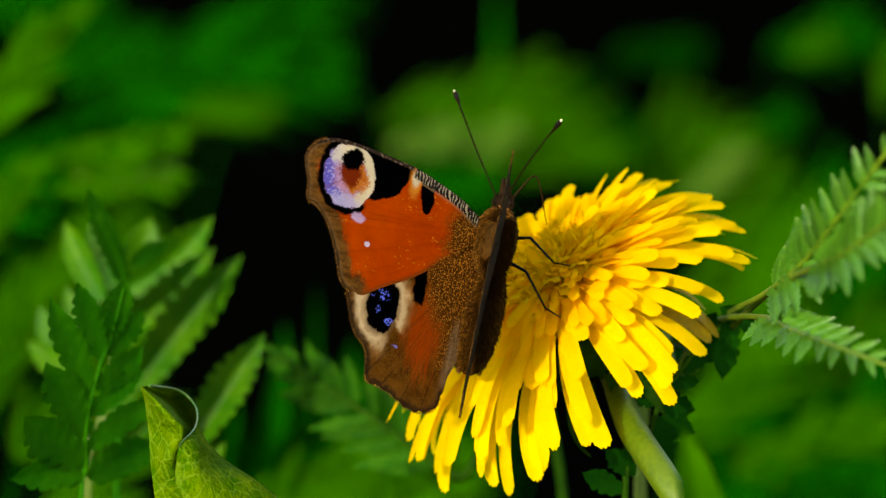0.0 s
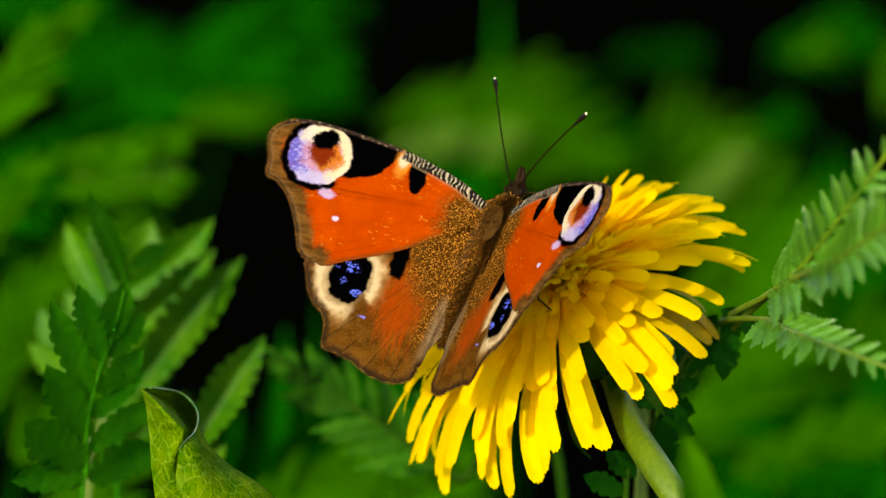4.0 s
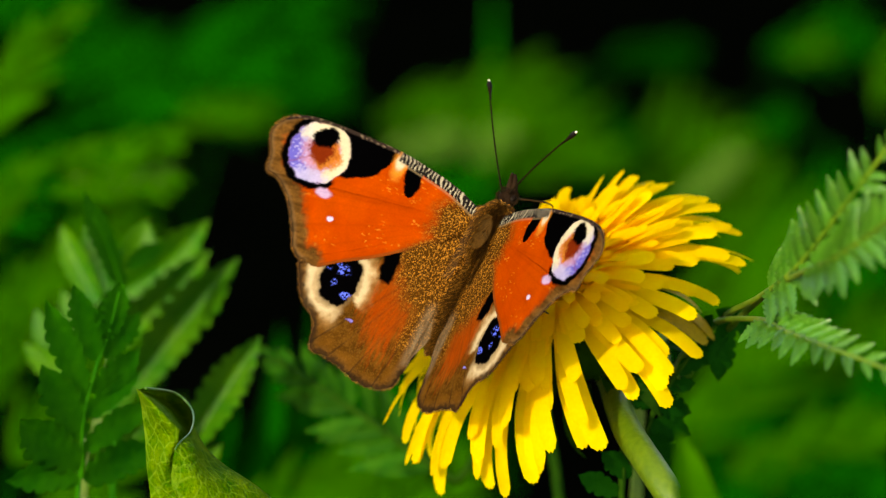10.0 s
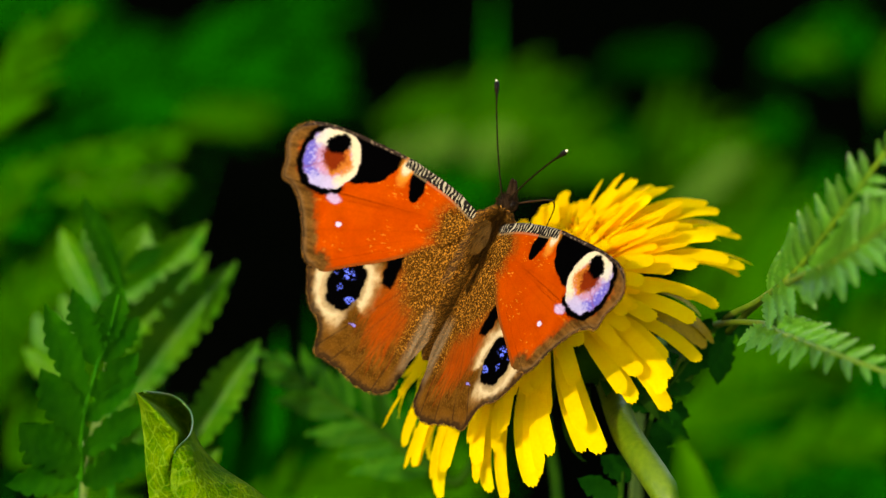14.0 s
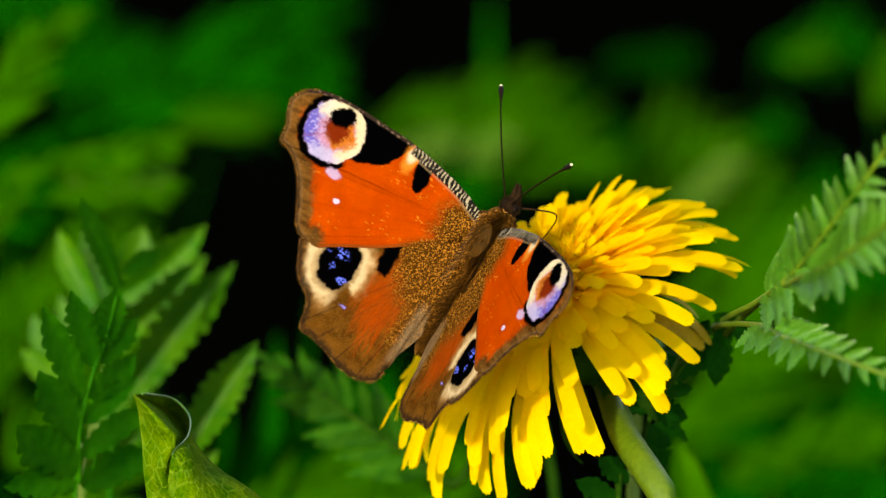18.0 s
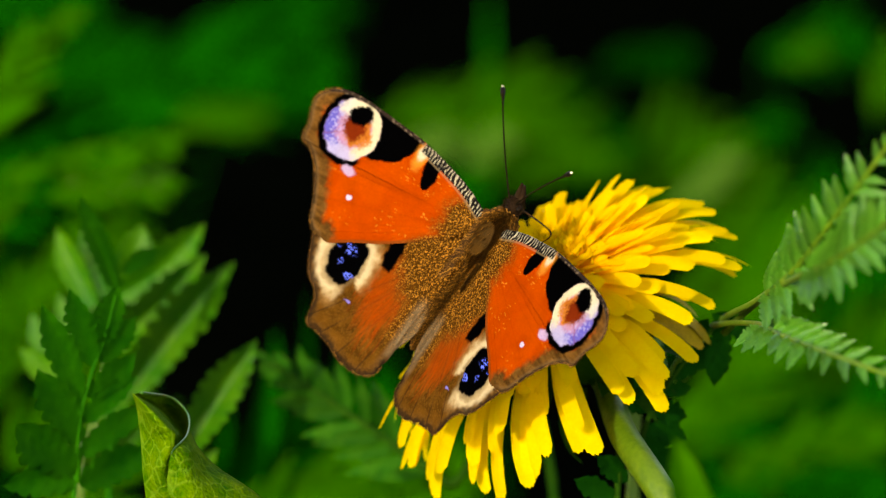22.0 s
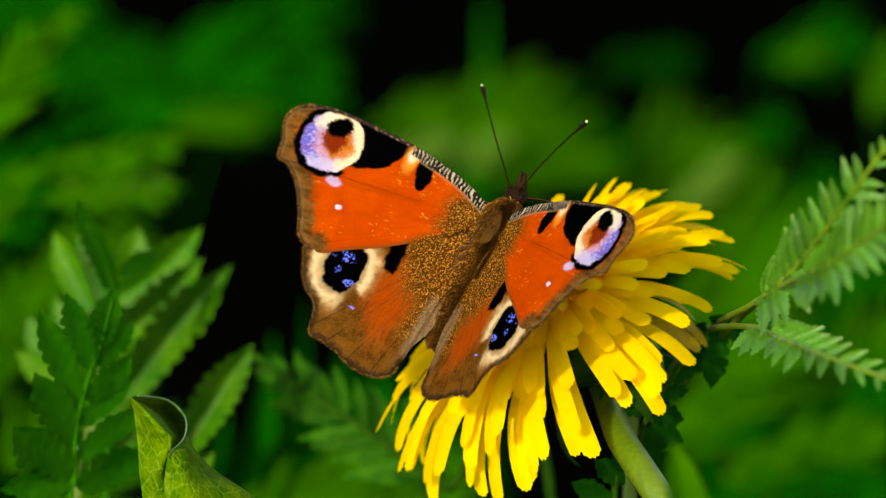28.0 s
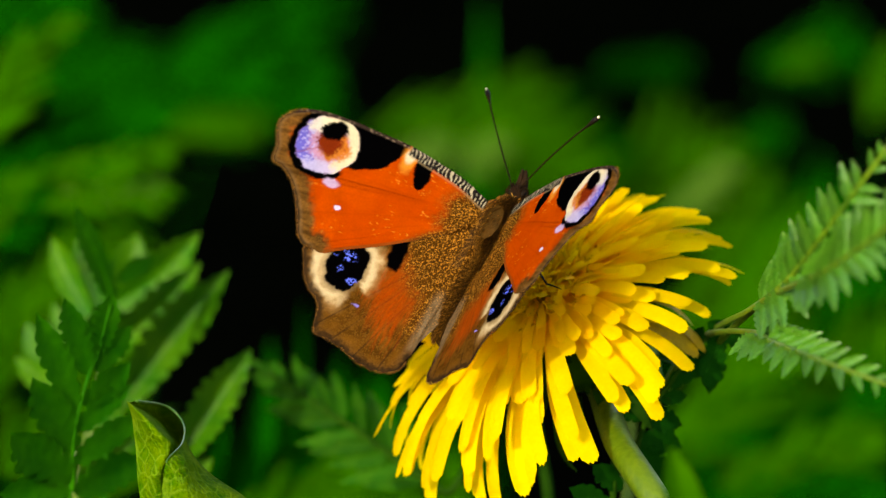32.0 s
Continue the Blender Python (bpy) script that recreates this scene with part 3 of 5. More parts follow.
# ---------------------------------------------------------------- the butterfly
FORE = [(1.0, 7.1), (4.6, 8.3), (9.1, 9.1), (13.3, 9.6), (18.1, 9.6), (22.7, 9.5), (26.8, 9.0), (29.4, 7.8), (30.7, 5.9), (30.5, 4.3), (29.5, 2.3), (29.0, 0.2),
        (27.4, -0.2), (25.6, -1.3), (24.2, -2.8), (22.8, -4.7), (21.8, -6.5), (20.9, -8.0), (19.3, -8.8), (17.0, -8.7), (13.5, -6.5), (10.2, -4.5), (7.1, -2.2), (3.7, 0.6), (1.7, 3.2)]
HIND = [(1.4, 4.0), (7.0, 2.6), (13.0, -0.6), (17.6, -4.2), (19.6, -7.0), (19.6, -9.0), (18.8, -10.6), (17.7, -12.6), (16.4, -13.9), (14.8, -14.8), (13.9, -16.4), (13.2, -18.8),
        (11.4, -19.0), (8.8, -19.4), (6.2, -20.2), (3.8, -20.3), (1.8, -19.7), (0.7, -18.5), (0.4, -16.8), (0.2, -14.8), (-1.0, -11.0), (-1.0, -7.0), (-0.4, -2.7), (-0.2, 0.7)]


def edge_distance(x, y, line):
    """Distance of points to a polyline."""
    best = np.full(x.shape, 1e9)
    for (ax, ay), (bx, by) in zip(line[:-1], line[1:]):
        dx, dy = bx - ax, by - ay
        t = np.clip(((x - ax) * dx + (y - ay) * dy) / (dx * dx + dy * dy + 1e-9), 0, 1)
        best = np.minimum(best, np.hypot(x - ax - t * dx, y - ay - t * dy))
    return best


def lay(col, mask, paint):
    return col * (1 - mask[:, None]) + np.array(paint) * mask[:, None]


BROWN, DEEP, BLACK = (0.110, 0.047, 0.0095), (0.030, 0.017, 0.007), (0.0006, 0.0005, 0.0006)
CREAM, ORANGE, GOLD, VIOLET = (0.60, 0.51, 0.33), (0.37, 0.040, 0.0015), (0.41, 0.17, 0.024), (0.11, 0.095, 0.44)


def gold_dust(col, s, f, amount, seed):
    """Brown hair field with golden flecks."""
    col = lay(col, amount, (0.056, 0.021, 0.0020))
    fleck = step(0.73, 0.81, vnoise(s * 0.8 + f * 0.6, f * 0.8 - s * 0.6, 0.13, seed))
    fleck = np.maximum(fleck, step(0.74, 0.82, vnoise(s, f, 0.115, seed + 5)))
    return lay(col, amount * fleck, GOLD)


def fore_pigment(s, f, outline):
    wob = lambda k, a: (vnoise(s, f, k, 3) - 0.5) * a
    s0, f0 = s, f
    s = s + wob(0.9, 0.40) + wob(0.18, 0.16)
    f = f + (vnoise(s, f, 0.8, 9) - 0.5) * 0.40 + (vnoise(s, f, 0.18, 19) - 0.5) * 0.16
    d_top = edge_distance(s0, f0, outline[:int(len(outline) * 7 / 24)])
    d_out = edge_distance(s0, f0, outline[int(len(outline) * 6.6 / 24):int(len(outline) * 18.2 / 24)])
    d_rear = edge_distance(s0, f0, outline[int(len(outline) * 18 / 24):])
    col = np.tile(np.array(ORANGE), (len(s), 1))
    col = lay(col, 0.55 * step(0.45, 0.8, vnoise(s0, f0, 2.2, 4)), (0.42, 0.052, 0.002))
    # yellow flecks in the orange field
    col = lay(col, 0.7 * step(0.80, 0.9, vnoise(s0 * 0.7, f0 * 1.6, 0.30, 12)) * step(0.5, 0.75, vnoise(s0, f0, 2.4, 15)), (0.60, 0.20, 0.02))
    # veins
    ang = np.degrees(np.arctan2(f0 - 4.0, s0 - 0.5))
    for a in (12, 4, -4, -13, -22, -30):
        col = lay(col, 0.14 * np.exp(-((ang - a) * np.hypot(s0, f0 - 4) / 57 / 0.09) ** 2), (0.16, 0.02, 0.002))
    # outer border
    width = 2.2 + 1.0 * (vnoise(s0, f0, 1.4, 31) - 0.5) + 0.5 * (vnoise(s0, f0, 0.4, 32) - 0.5)
    m = 1 - step(width - 0.6, width + 0.9, d_out)
    bor = np.array(BROWN)[None] * (0.40 + 0.75 * vnoise(s0 * 0.25, f0 * 1.3, 0.45, 33) + 0.6 * vnoise(s0, f0, 0.2, 34))[:, None]
    bor = bor * (0.55 + 0.45 * step(0.10, 0.5, np.abs(np.sin(f0 * 1.15 + 0.25 * s0))))[:, None]
    col = col * (1 - m[:, None]) + bor * m[:, None]
    col = lay(col, 0.55 * (1 - step(0.25, 0.9, d_out)), (0.185, 0.105, 0.042))
    col = lay(col, 0.9 * (1 - step(0.12, 0.50, d_out + 0.25 * (vnoise(s0, f0, 0.7, 21) - 0.5))), DEEP)
    col = lay(col, 0.6 * (1 - step(0.2, 0.6, d_rear)), BROWN)
    # black field between the eye and the front edge
    low = np.interp(s, [13.0, 13.6, 15.4, 18.6, 21], [9.6, 7.8, 4.9, 3.2, 3.0])
    m = step(-0.15, 0.25, f - low) * step(13.0, 13.4, s) * (1 - step(22.5, 24, s))
    col = lay(col, m, BLACK)
    # cream wedge before it, turning to orange
    wd = np.hypot((s - 12.5) / 0.95, (f - 8.2) / 1.9)
    col = lay(col, (1 - step(0.7, 1.6, wd)) * step(11.3, 11.9, s), (0.58, 0.20, 0.02))
    wd = np.hypot((s - 12.6) / 0.75, (f - 8.3) / 1.25)
    col = lay(col, 1 - step(0.6, 1.25, wd), CREAM)
    # black bar
    t = np.clip((8.6 - f) / 4.2, 0, 1)
    bar = np.abs(s - (10.45 - 0.55 * t)) - 1.2 * np.sqrt(1 - t ** 3)
    col = lay(col, (1 - step(-0.12, 0.15, bar)) * step(4.2, 4.5, f), BLACK)
    # eye
    es, ef = s - 23.4, f - 5.1
    e1, e2 = es * 0.81 - ef * 0.58, es * 0.58 + ef * 0.81
    r = np.hypot(e1 * 0.95, e2)
    col = lay(col, (1 - step(4.75, 5.1, r)) * step(-1.8, -0.8, e1), BLACK)
    grit = 0.7 * (vnoise(s0, f0, 0.14, 43) - 0.5)
    soft = vnoise(s0, f0, 0.8, 41) - 0.5
    j1, j2 = e1 + 1.1 * grit + 0.7 * soft, e2 + 1.1 * grit + 0.6 * (vnoise(s0, f0, 0.9, 45) - 0.5)
    disc = 1 - step(3.95, 4.15, r + 0.35 * grit)
    col = lay(col, disc, (0.40, 0.21, 0.34))
    col = lay(col, disc * step(1.7, 3.2, j1 + 0.25 * np.abs(j2)), VIOLET)
    col = lay(col, disc * 0.8 * step(0.2, 1.2, j1) * step(0.68, 0.80, vnoise(s0, f0, 0.26, 49)), (0.36, 0.32, 0.58))
    col = lay(col, disc * 0.85 * (1 - step(-3.0, -2.0, j2 - 0.3 * j1)), (0.42, 0.38, 0.58))
    col = lay(col, disc * 0.9 * (1 - step(0.7, 1.3, np.hypot((j1 - 0.2) / 1.7, (j2 - 3.0) / 1.2))), (0.56, 0.52, 0.42))
    col = lay(col, disc * 0.5 * np.exp(-((e2 + 0.1 + 0.2 * soft) / 0.16) ** 2) * step(0.2, 1.0, e1), (0.22, 0.05, 0.06))
    ring = step(2.3, 2.9, r + 0.5 * soft + 0.6 * grit) * (1 - step(-0.9, 0.7, j1))
    col = lay(col, disc * ring, CREAM)
    col = lay(col, disc * (1 - step(0.75, 1.15, np.hypot((j1 + 0.95) / 2.2, (j2 + 0.45) / 2.3))), (0.46, 0.14, 0.02))
    col = lay(col, disc * (1 - step(0.6, 1.1, np.hypot((j1 + 0.45) / 2.1, (j2 - 0.05) / 2.0))), (0.15, 0.017, 0.003))
    core = 1 - step(0.85, 1.1, np.hypot((e1 + 1.25 + 0.5 * grit) / 1.85, (e2 - 1.75 + 0.5 * grit) / 1.35))
    col = lay(col, core, BLACK)
    # two pale dots
    col = lay(col, 1 - step(0.6, 1.1, np.hypot((s - 20.5) / 1.3, (f - 0.5) / 0.80)), (0.48, 0.33, 0.52))
    col = lay(col, 1 - step(0.6, 1.0, np.hypot((s - 18.2) / 0.55, (f + 2.2) / 0.5)), (0.58, 0.48, 0.64))
    # dusty wing base
    dust = 1 - step(3.0, 6.2, np.hypot((s - 0.5) * 0.9, (f - 3.6)) + 1.2 * (vnoise(s0, f0, 0.7, 51) - 0.5))
    dust = np.maximum(dust, 0.9 * (1 - step(0.0, 1.6, d_rear)) * (1 - step(5.5, 8.5, s)))
    col = gold_dust(col, s0, f0, dust, 61)
    # striped front edge
    band = (1 - step(1.15, 1.4, d_top)) * (1 - step(12.9, 13.3, s0))
    wave = np.sin(s0 * 2 * np.pi / 0.58 + 2.2 * d_top + 7 * vnoise(s0, f0, 0.9, 71)) + 1.5 * (vnoise(s0 * 2.5, f0, 0.3, 72) - 0.5)
    col = lay(col, band, (0.012, 0.010, 0.009))
    col = lay(col, band * step(0.35, 0.9, wave), (0.40, 0.34, 0.23))
    col = lay(col, 0.35 * (1 - step(0.05, 0.2, np.abs(d_top - 1.45))) * (1 - step(12.5, 13, s0)), (0.35, 0.24, 0.12))
    tip = (1 - step(0.35, 0.6, d_top)) * step(13.1, 13.5, s0)
    col = lay(col, tip, (0.025, 0.016, 0.012))
    col = lay(col, tip * step(0.62, 0.75, vnoise(s0, f0, 0.3, 77)), (0.16, 0.11, 0.07))
    return col


def hind_pigment(s, f, outline):
    s0, f0 = s, f
    s = s + (vnoise(s0, f0, 0.9, 103) - 0.5) * 0.5 + (vnoise(s0, f0, 0.3, 104) - 0.5) * 0.25
    f = f + (vnoise(s0, f0, 0.8, 109) - 0.5) * 0.5 + (vnoise(s0, f0, 0.3, 110) - 0.5) * 0.25
    d_out = edge_distance(s0, f0, outline[int(len(outline) * 4 / 23):int(len(outline) * 18 / 23)])
    col = np.array((0.094, 0.036, 0.0040))[None] * (0.60 + 0.8 * vnoise(s0, f0, 1.0, 133))[:, None]
    col = lay(col, 0.45 * step(0.5, 0.85, vnoise(s0 + f0, f0 - s0, 0.2, 134)), (0.17, 0.073, 0.012))
    # russet field, streaked along the veins
    rx, ry = s - 6.3, f + 9.8
    u, v = rx * 0.25 + ry * 0.97, rx * 0.97 - ry * 0.25
    m = 1 - step(0.35, 1.15, np.hypot(u / 7.6, (v + 0.2) / 4.0) + 0.5 * (vnoise(s0 * 2.6, f0 * 0.3, 0.6, 140) - 0.5))
    streak = 0.55 + 0.45 * vnoise((s0 + 0.25 * f0) * 4.0, f0 * 0.35, 0.5, 141)
    col = lay(col, 0.9 * m * streak, (0.31, 0.040, 0.002))
    # wing base and inner fold
    dust = 1 - step(5.5, 10.0, np.hypot(s * 0.95, (f - 0.5) * 0.80) + 1.8 * (vnoise(s0, f0, 0.7, 161) - 0.5))
    dust = np.maximum(dust, 0.8 * (1 - step(2.2, 3.6, s0 + 0.12 * (f0 + 12))) * step(-16, -12, f0))
    col = gold_dust(col, s0, f0, dust, 171)
    grey = (1 - step(0.4, 1.8, s0)) * (1 - step(-9, -6, f0))
    col = lay(col, 0.8 * grey * (0.4 + 0.6 * vnoise(s0 * 1.2, f0 * 0.25, 0.3, 175)), (0.20, 0.145, 0.080))
    # pale ring round the eye, open towards the rear
    es, ef = s - 13.4, f + 8.9
    r = np.hypot(es, ef * 0.88) - 0.7 * step(0.5, 4.0, es * 0.7 - ef * 0.7)
    keep = step(-0.8, 1.2, es * 0.75 - ef * 0.25 + 0.2) + step(0.2, 0.9, -es * 0.6 + ef * 0.8 + 0.2)
    ring = 1 - step(3.6, 5.6, r + 0.6 * (vnoise(s0, f0, 0.8, 143) - 0.5))
    col = lay(col, ring * np.clip(keep, 0, 1), (0.34, 0.19, 0.065))
    ring = 1 - step(3.5, 4.6, r + 0.6 * (vnoise(s0, f0, 0.8, 143) - 0.5))
    col = lay(col, ring * np.clip(keep, 0, 1) * 0.95, (0.56, 0.43, 0.24))
    col = lay(col, 0.6 * ring * (1 - step(2.8, 3.3, r)), (0.30, 0.19, 0.08))
    eye = 1 - step(2.75, 3.05, np.hypot(es * 1.10, ef * 0.82))
    col = lay(col, eye, BLACK)
    col = lay(col, 0.75 * (1 - step(2.4, 3.6, np.hypot(es * 1.10, ef * 0.82))) * (1 - eye), (0.05, 0.028, 0.010))
    grain = step(0.38, 0.55, vnoise(s0, f0, 0.17, 151))
    blue = (1 - step(0.75, 1.1, np.hypot((s - 11.9) / 1.05, (f + 10.6) / 0.42))) * grain
    blue = np.maximum(blue, (1 - step(0.7, 1.15, np.hypot((s - 14.2) / 1.7, (f + 7.7) / 0.75))) * grain * step(0.35, 0.5, vnoise(s0, f0, 0.6, 155)))
    blue = np.maximum(blue, (1 - step(0.7, 1.1, np.hypot((s - 14.1) / 0.55, (f + 9.6) / 0.5))) * grain)
    col = lay(col, eye * blue, (0.10, 0.15, 0.80))
    col = lay(col, 0.9 * (1 - step(0.3, 0.5, np.hypot(s - 9.9, (f + 13.4) * 1.4))), (0.20, 0.16, 0.55))
    # black bar beside the ring
    t = np.clip((-3.0 - f) / 3.8, 0, 1)
    bar = np.abs(s - (8.5 - 0.5 * t)) - (1.0 - 0.2 * t)
    col = lay(col, (1 - step(-0.1, 0.4, bar)) * step(-7.3, -6.7, f), BLACK)
    rim = 1 - step(0.5, 1.7, d_out + 0.5 * (vnoise(s0, f0, 0.6, 177) - 0.5))
    col = col * (1 - 0.8 * rim[:, None]) + np.array(BROWN)[None] * (0.5 + 0.8 * vnoise(s0, f0, 0.25, 178))[:, None] * 0.8 * rim[:, None]
    # veins and fringe
    ang = np.degrees(np.arctan2(f0 - 2.0, s0 + 0.5))
    for a in (-55, -62, -71, -80, -88):
        col = lay(col, (0.25 + 0.45 * (1 - step(1.0, 5.0, d_out))) * np.exp(-((ang - a) * np.hypot(s0, f0 - 2) / 57 / 0.10) ** 2), (0.020, 0.011, 0.005))
    col = lay(col, 0.8 * (1 - step(0.2, 1.0, d_out + 0.6 * (vnoise(s0, f0, 0.4, 181) - 0.5))), (0.018, 0.011, 0.006))
    return col


def wing_mesh(outline, root, pigment, side, veins, across=800, along=300):
    """A wing: fine upper skin with its pigment, coarse dark underside. side -1 is the butterfly's left."""
    line = smooth_line([(*p, 0) for p in outline], across)
    line2 = [(p.x, p.y) for p in line]
    u = np.linspace(0, 1, across)
    o = np.array(line2)
    # ragged, scalloped margin
    mid = (u > 0.28) & (u < 0.8)
    nrm = np.gradient(o, axis=0)
    nrm = np.stack([-nrm[:, 1], nrm[:, 0]], 1) / (np.hypot(nrm[:, 0], nrm[:, 1])[:, None] + 1e-9)
    ragged = (0.10 - 0.24 * np.abs(np.sin(u * np.pi / 0.041 + 1.3 * np.sin(u * 21))) ** 1.4 + (hash2(np.floor(u * 330), u * 0, 4) - 0.5) * 0.14 + (hash2(np.floor(u * 130), u * 0, 8) - 0.5) * 0.10) * mid
    o = o + nrm * ragged[:, None]
    r = np.stack([np.linspace(root[0][0], root[1][0], across), np.linspace(root[0][1], root[1][1], across)], 1)

    def skin(nu, nv, lift):
        ou = o[np.linspace(0, across - 1, nu).round().astype(int)]
        ru = r[np.linspace(0, across - 1, nu).round().astype(int)]
        v = np.linspace(0, 1, nv)
        p = ru[:, None] * (1 - v)[None, :, None] + ou[:, None] * v[None, :, None]
        s, f = p[..., 0].ravel(), p[..., 1].ravel()
        rad = np.hypot(s - root[0][0], f - root[0][1])
        ang = np.degrees(np.arctan2(f - (root[0][1] + root[1][1]) / 2, s - root[0][0] + 0.6))
        z = 0.0014 * rad * (24 - rad) * 0.9
        for a in veins:
            z = z + 0.03 * np.exp(-((ang - a) * rad / 57 / 0.35) ** 2) * np.minimum(1, rad / 5)
        z = z + 0.20 * (vnoise(s, f, 6.0, 201) - 0.5) + lift
        return s, f, z

    s, f, z = skin(across, along, 0.0)
    col = np.clip(pigment(s, f, line2), 0.0003, 0.95)
    s2, f2, z2 = skin(90, 24, -0.09)
    n1, n2 = len(s), len(s2)
    verts = np.stack([np.concatenate([s, s2]) * side, np.concatenate([f, f2]), np.concatenate([z, z2])], 1) / 1000
    g1 = np.array(grid((across, along)))
    g2 = np.array(grid((90, 24))) + n1
    if side > 0:
        g1 = g1[:, ::-1]
    else:
        g2 = g2[:, ::-1]
    faces = np.concatenate([g1, g2])
    me = bpy.data.meshes.new("wing")
    me.from_pydata(verts.tolist(), [], faces.tolist())
    me.materials.append(SCALES)
    me.materials.append(UNDER)
    idx = np.zeros(len(faces), dtype=np.int32)
    idx[len(g1):] = 1
    me.polygons.foreach_set("material_index", idx)
    me.polygons.foreach_set("use_smooth", np.ones(len(faces), dtype=bool))
    att = me.color_attributes.new("pigment", "FLOAT_COLOR", "POINT")
    data = np.ones((n1 + n2, 4), dtype=np.float32)
    data[:n1, :3] = col
    att.data.foreach_set("color", data.ravel())
    me.update()
    return me


def hair_mesh(name, points, length, lie, material, rnd, width=0.05):
    """Fine hairs as thin three-sided blades; points: place and outward way in mm."""
    verts, faces = [], []
    for p, n in points:
        d = (n + lie * rnd.uniform(0.7, 1.3) + Vector((rnd.uniform(-0.4, 0.4), rnd.uniform(-0.4, 0.4), rnd.uniform(-0.4, 0.4)))).normalized()
        ln = length * rnd.uniform(0.5, 1.2)
        x = d.orthogonal().normalized()
        y = d.cross(x)
        b = len(verts)
        a = rnd.random() * 6.28
        for k in range(3):
            q = a + k * 2.094
            verts.append((p + (x * math.cos(q) + y * math.sin(q)) * width) / 1000)
        verts.append((p + d * ln * 0.6 + n * 0.1) / 1000)
        verts.append((p + d * ln + lie * 0.12 * ln) / 1000)
        for k in range(3):
            faces.append((b + k, b + (k + 1) % 3, b + 3))
        faces.append((b, b + 3, b + 4))
        faces.append((b + 3, b + 1, b + 4))
    return mesh_of(name, verts, faces, material, False)


# the butterfly's turn at rest, from its own space to the plan
STANCE = LEAN.to_3x3().inverted() @ pose(0, 0, 0, 57.3, 14, -53).to_3x3()
TONGUE_AT = Matrix.Translation((0.0005, 0.0100, -0.0018))
TONGUE_LINE = [TONGUE_AT.translation + STANCE.inverted() @ (Vector(q) / 1000) for q in ((0, 0, 0), (2.0, 1.2, 0.4), (4.2, 2.3, 0.4), (5.0, 2.0, 0), (5.2, 0.6, -1), (5.0, -3.6, -3.5))]


def butterfly():
    rnd = random.Random(21)
    b = new("butterfly")
    b.empty_display_size = 0.01
    tagged(b, "peacock butterfly with orange wings and blue eyespots on the flower", "butterfly")
    # trunk
    thorax = place("thorax", ball("thorax", (2.5e-3, 4.3e-3, 2.3e-3), FUR, 20, 14), b, pose(0, 0.0048, -0.0013), "brown furry thorax")
    place("abdomen", ball("abdomen", (2.7e-3, 7.6e-3, 2.4e-3), FUR, 18, 26, lambda v: Vector((v.x * (1 + 0.05 * math.sin(v.y * 24)), v.y, v.z * (1 + 0.05 * math.sin(v.y * 24))))), b,
          pose(0, -0.0058, -0.0027, -3), "dark brown ringed abdomen")
    head = place("head", ball("head", (1.15e-3, 1.25e-3, 1.05e-3), FUR_DARK, 16, 10), b, pose(0, 0.0098, -0.0012), "small dark brown head")
    for sgn in (-1, 1):
        place("eye", ball("eye", (0.42e-3, 0.58e-3, 0.58e-3), DARK, 14, 10), head, pose(sgn * 0.00098, 0.0001, -0.0001), "black compound eye")
        line = [Vector((sgn * 0.35, 0.8, -0.3)) / 1000, Vector((sgn * 0.4, 1.9, 0.2)) / 1000, Vector((sgn * 0.25, 3.1, 0.9)) / 1000]
        place("palp", tube("palp", smooth_line(line, 8), lambda s: 0.00062 * (1 - 0.7 * s), FUR_DARK, 8), head, pose(0, 0, 0), "dark brown palp")
    # fur
    pts = []
    for _ in range(22000):
        a, c = rnd.uniform(-0.5, math.pi + 0.5), rnd.uniform(-0.95, 0.95)
        w = math.sqrt(1 - c * c)
        n = Vector((math.cos(a) * w, c, math.sin(a) * w))
        if math.hypot(n.x / 0.62, (c + 0.05) / 0.62) < 1 and n.z > 0 and rnd.random() < 0.97:
            continue
        pts.append((Vector((n.x * 2.5, n.y * 4.3, n.z * 2.3)), n))
    place("fur", hair_mesh("fur", pts, 0.75, Vector((0, -1.5, 0)), HAIR, rnd, 0.012), thorax, pose(0, 0, 0), "golden brown hair")
    pts = []
    for _ in range(12000):
        a, c = rnd.uniform(0, math.pi), rnd.uniform(-0.9, 1.0)
        w = math.sqrt(max(0, 1 - c * c))
        n = Vector((math.cos(a) * w, c * 0.3, math.sin(a) * w)).normalized()
        pts.append((Vector((math.cos(a) * w * 2.7, c * 7.6 - 5.8, math.sin(a) * w * 2.4 - 2.7)), n))
    place("fur", hair_mesh("fur", pts, 0.8, Vector((0, -1.0, 0.1)), HAIR, rnd, 0.016), b, pose(0, 0, 0), "golden brown hair")
    pts = []
    for _ in range(11000):
        side, y = rnd.choice((-1, 1)), rnd.uniform(-2.5, 7.6)
        x = rnd.uniform(1.5, 3.1 - 0.10 * abs(y - 3))
        pts.append((Vector((side * x, y, 0.9 - 0.16 * x * x + rnd.uniform(-0.2, 0.2))), Vector((side * 0.5, 0.1, 0.5))))
    place("fur", hair_mesh("fur", pts, 1.1, Vector((0, -0.9, -0.1)), HAIR, rnd, 0.011), thorax, pose(0, -0.0048, 0.0008), "golden brown hair")
    pts = []
    for _ in range(500):
        a, c = rnd.uniform(0, 6.28), rnd.uniform(-0.9, 0.8)
        w = math.sqrt(1 - c * c)
        n = Vector((math.cos(a) * w, c, math.sin(a) * w))
        pts.append((Vector((n.x * 1.3, n.y * 1.2, n.z * 1.15)), n))
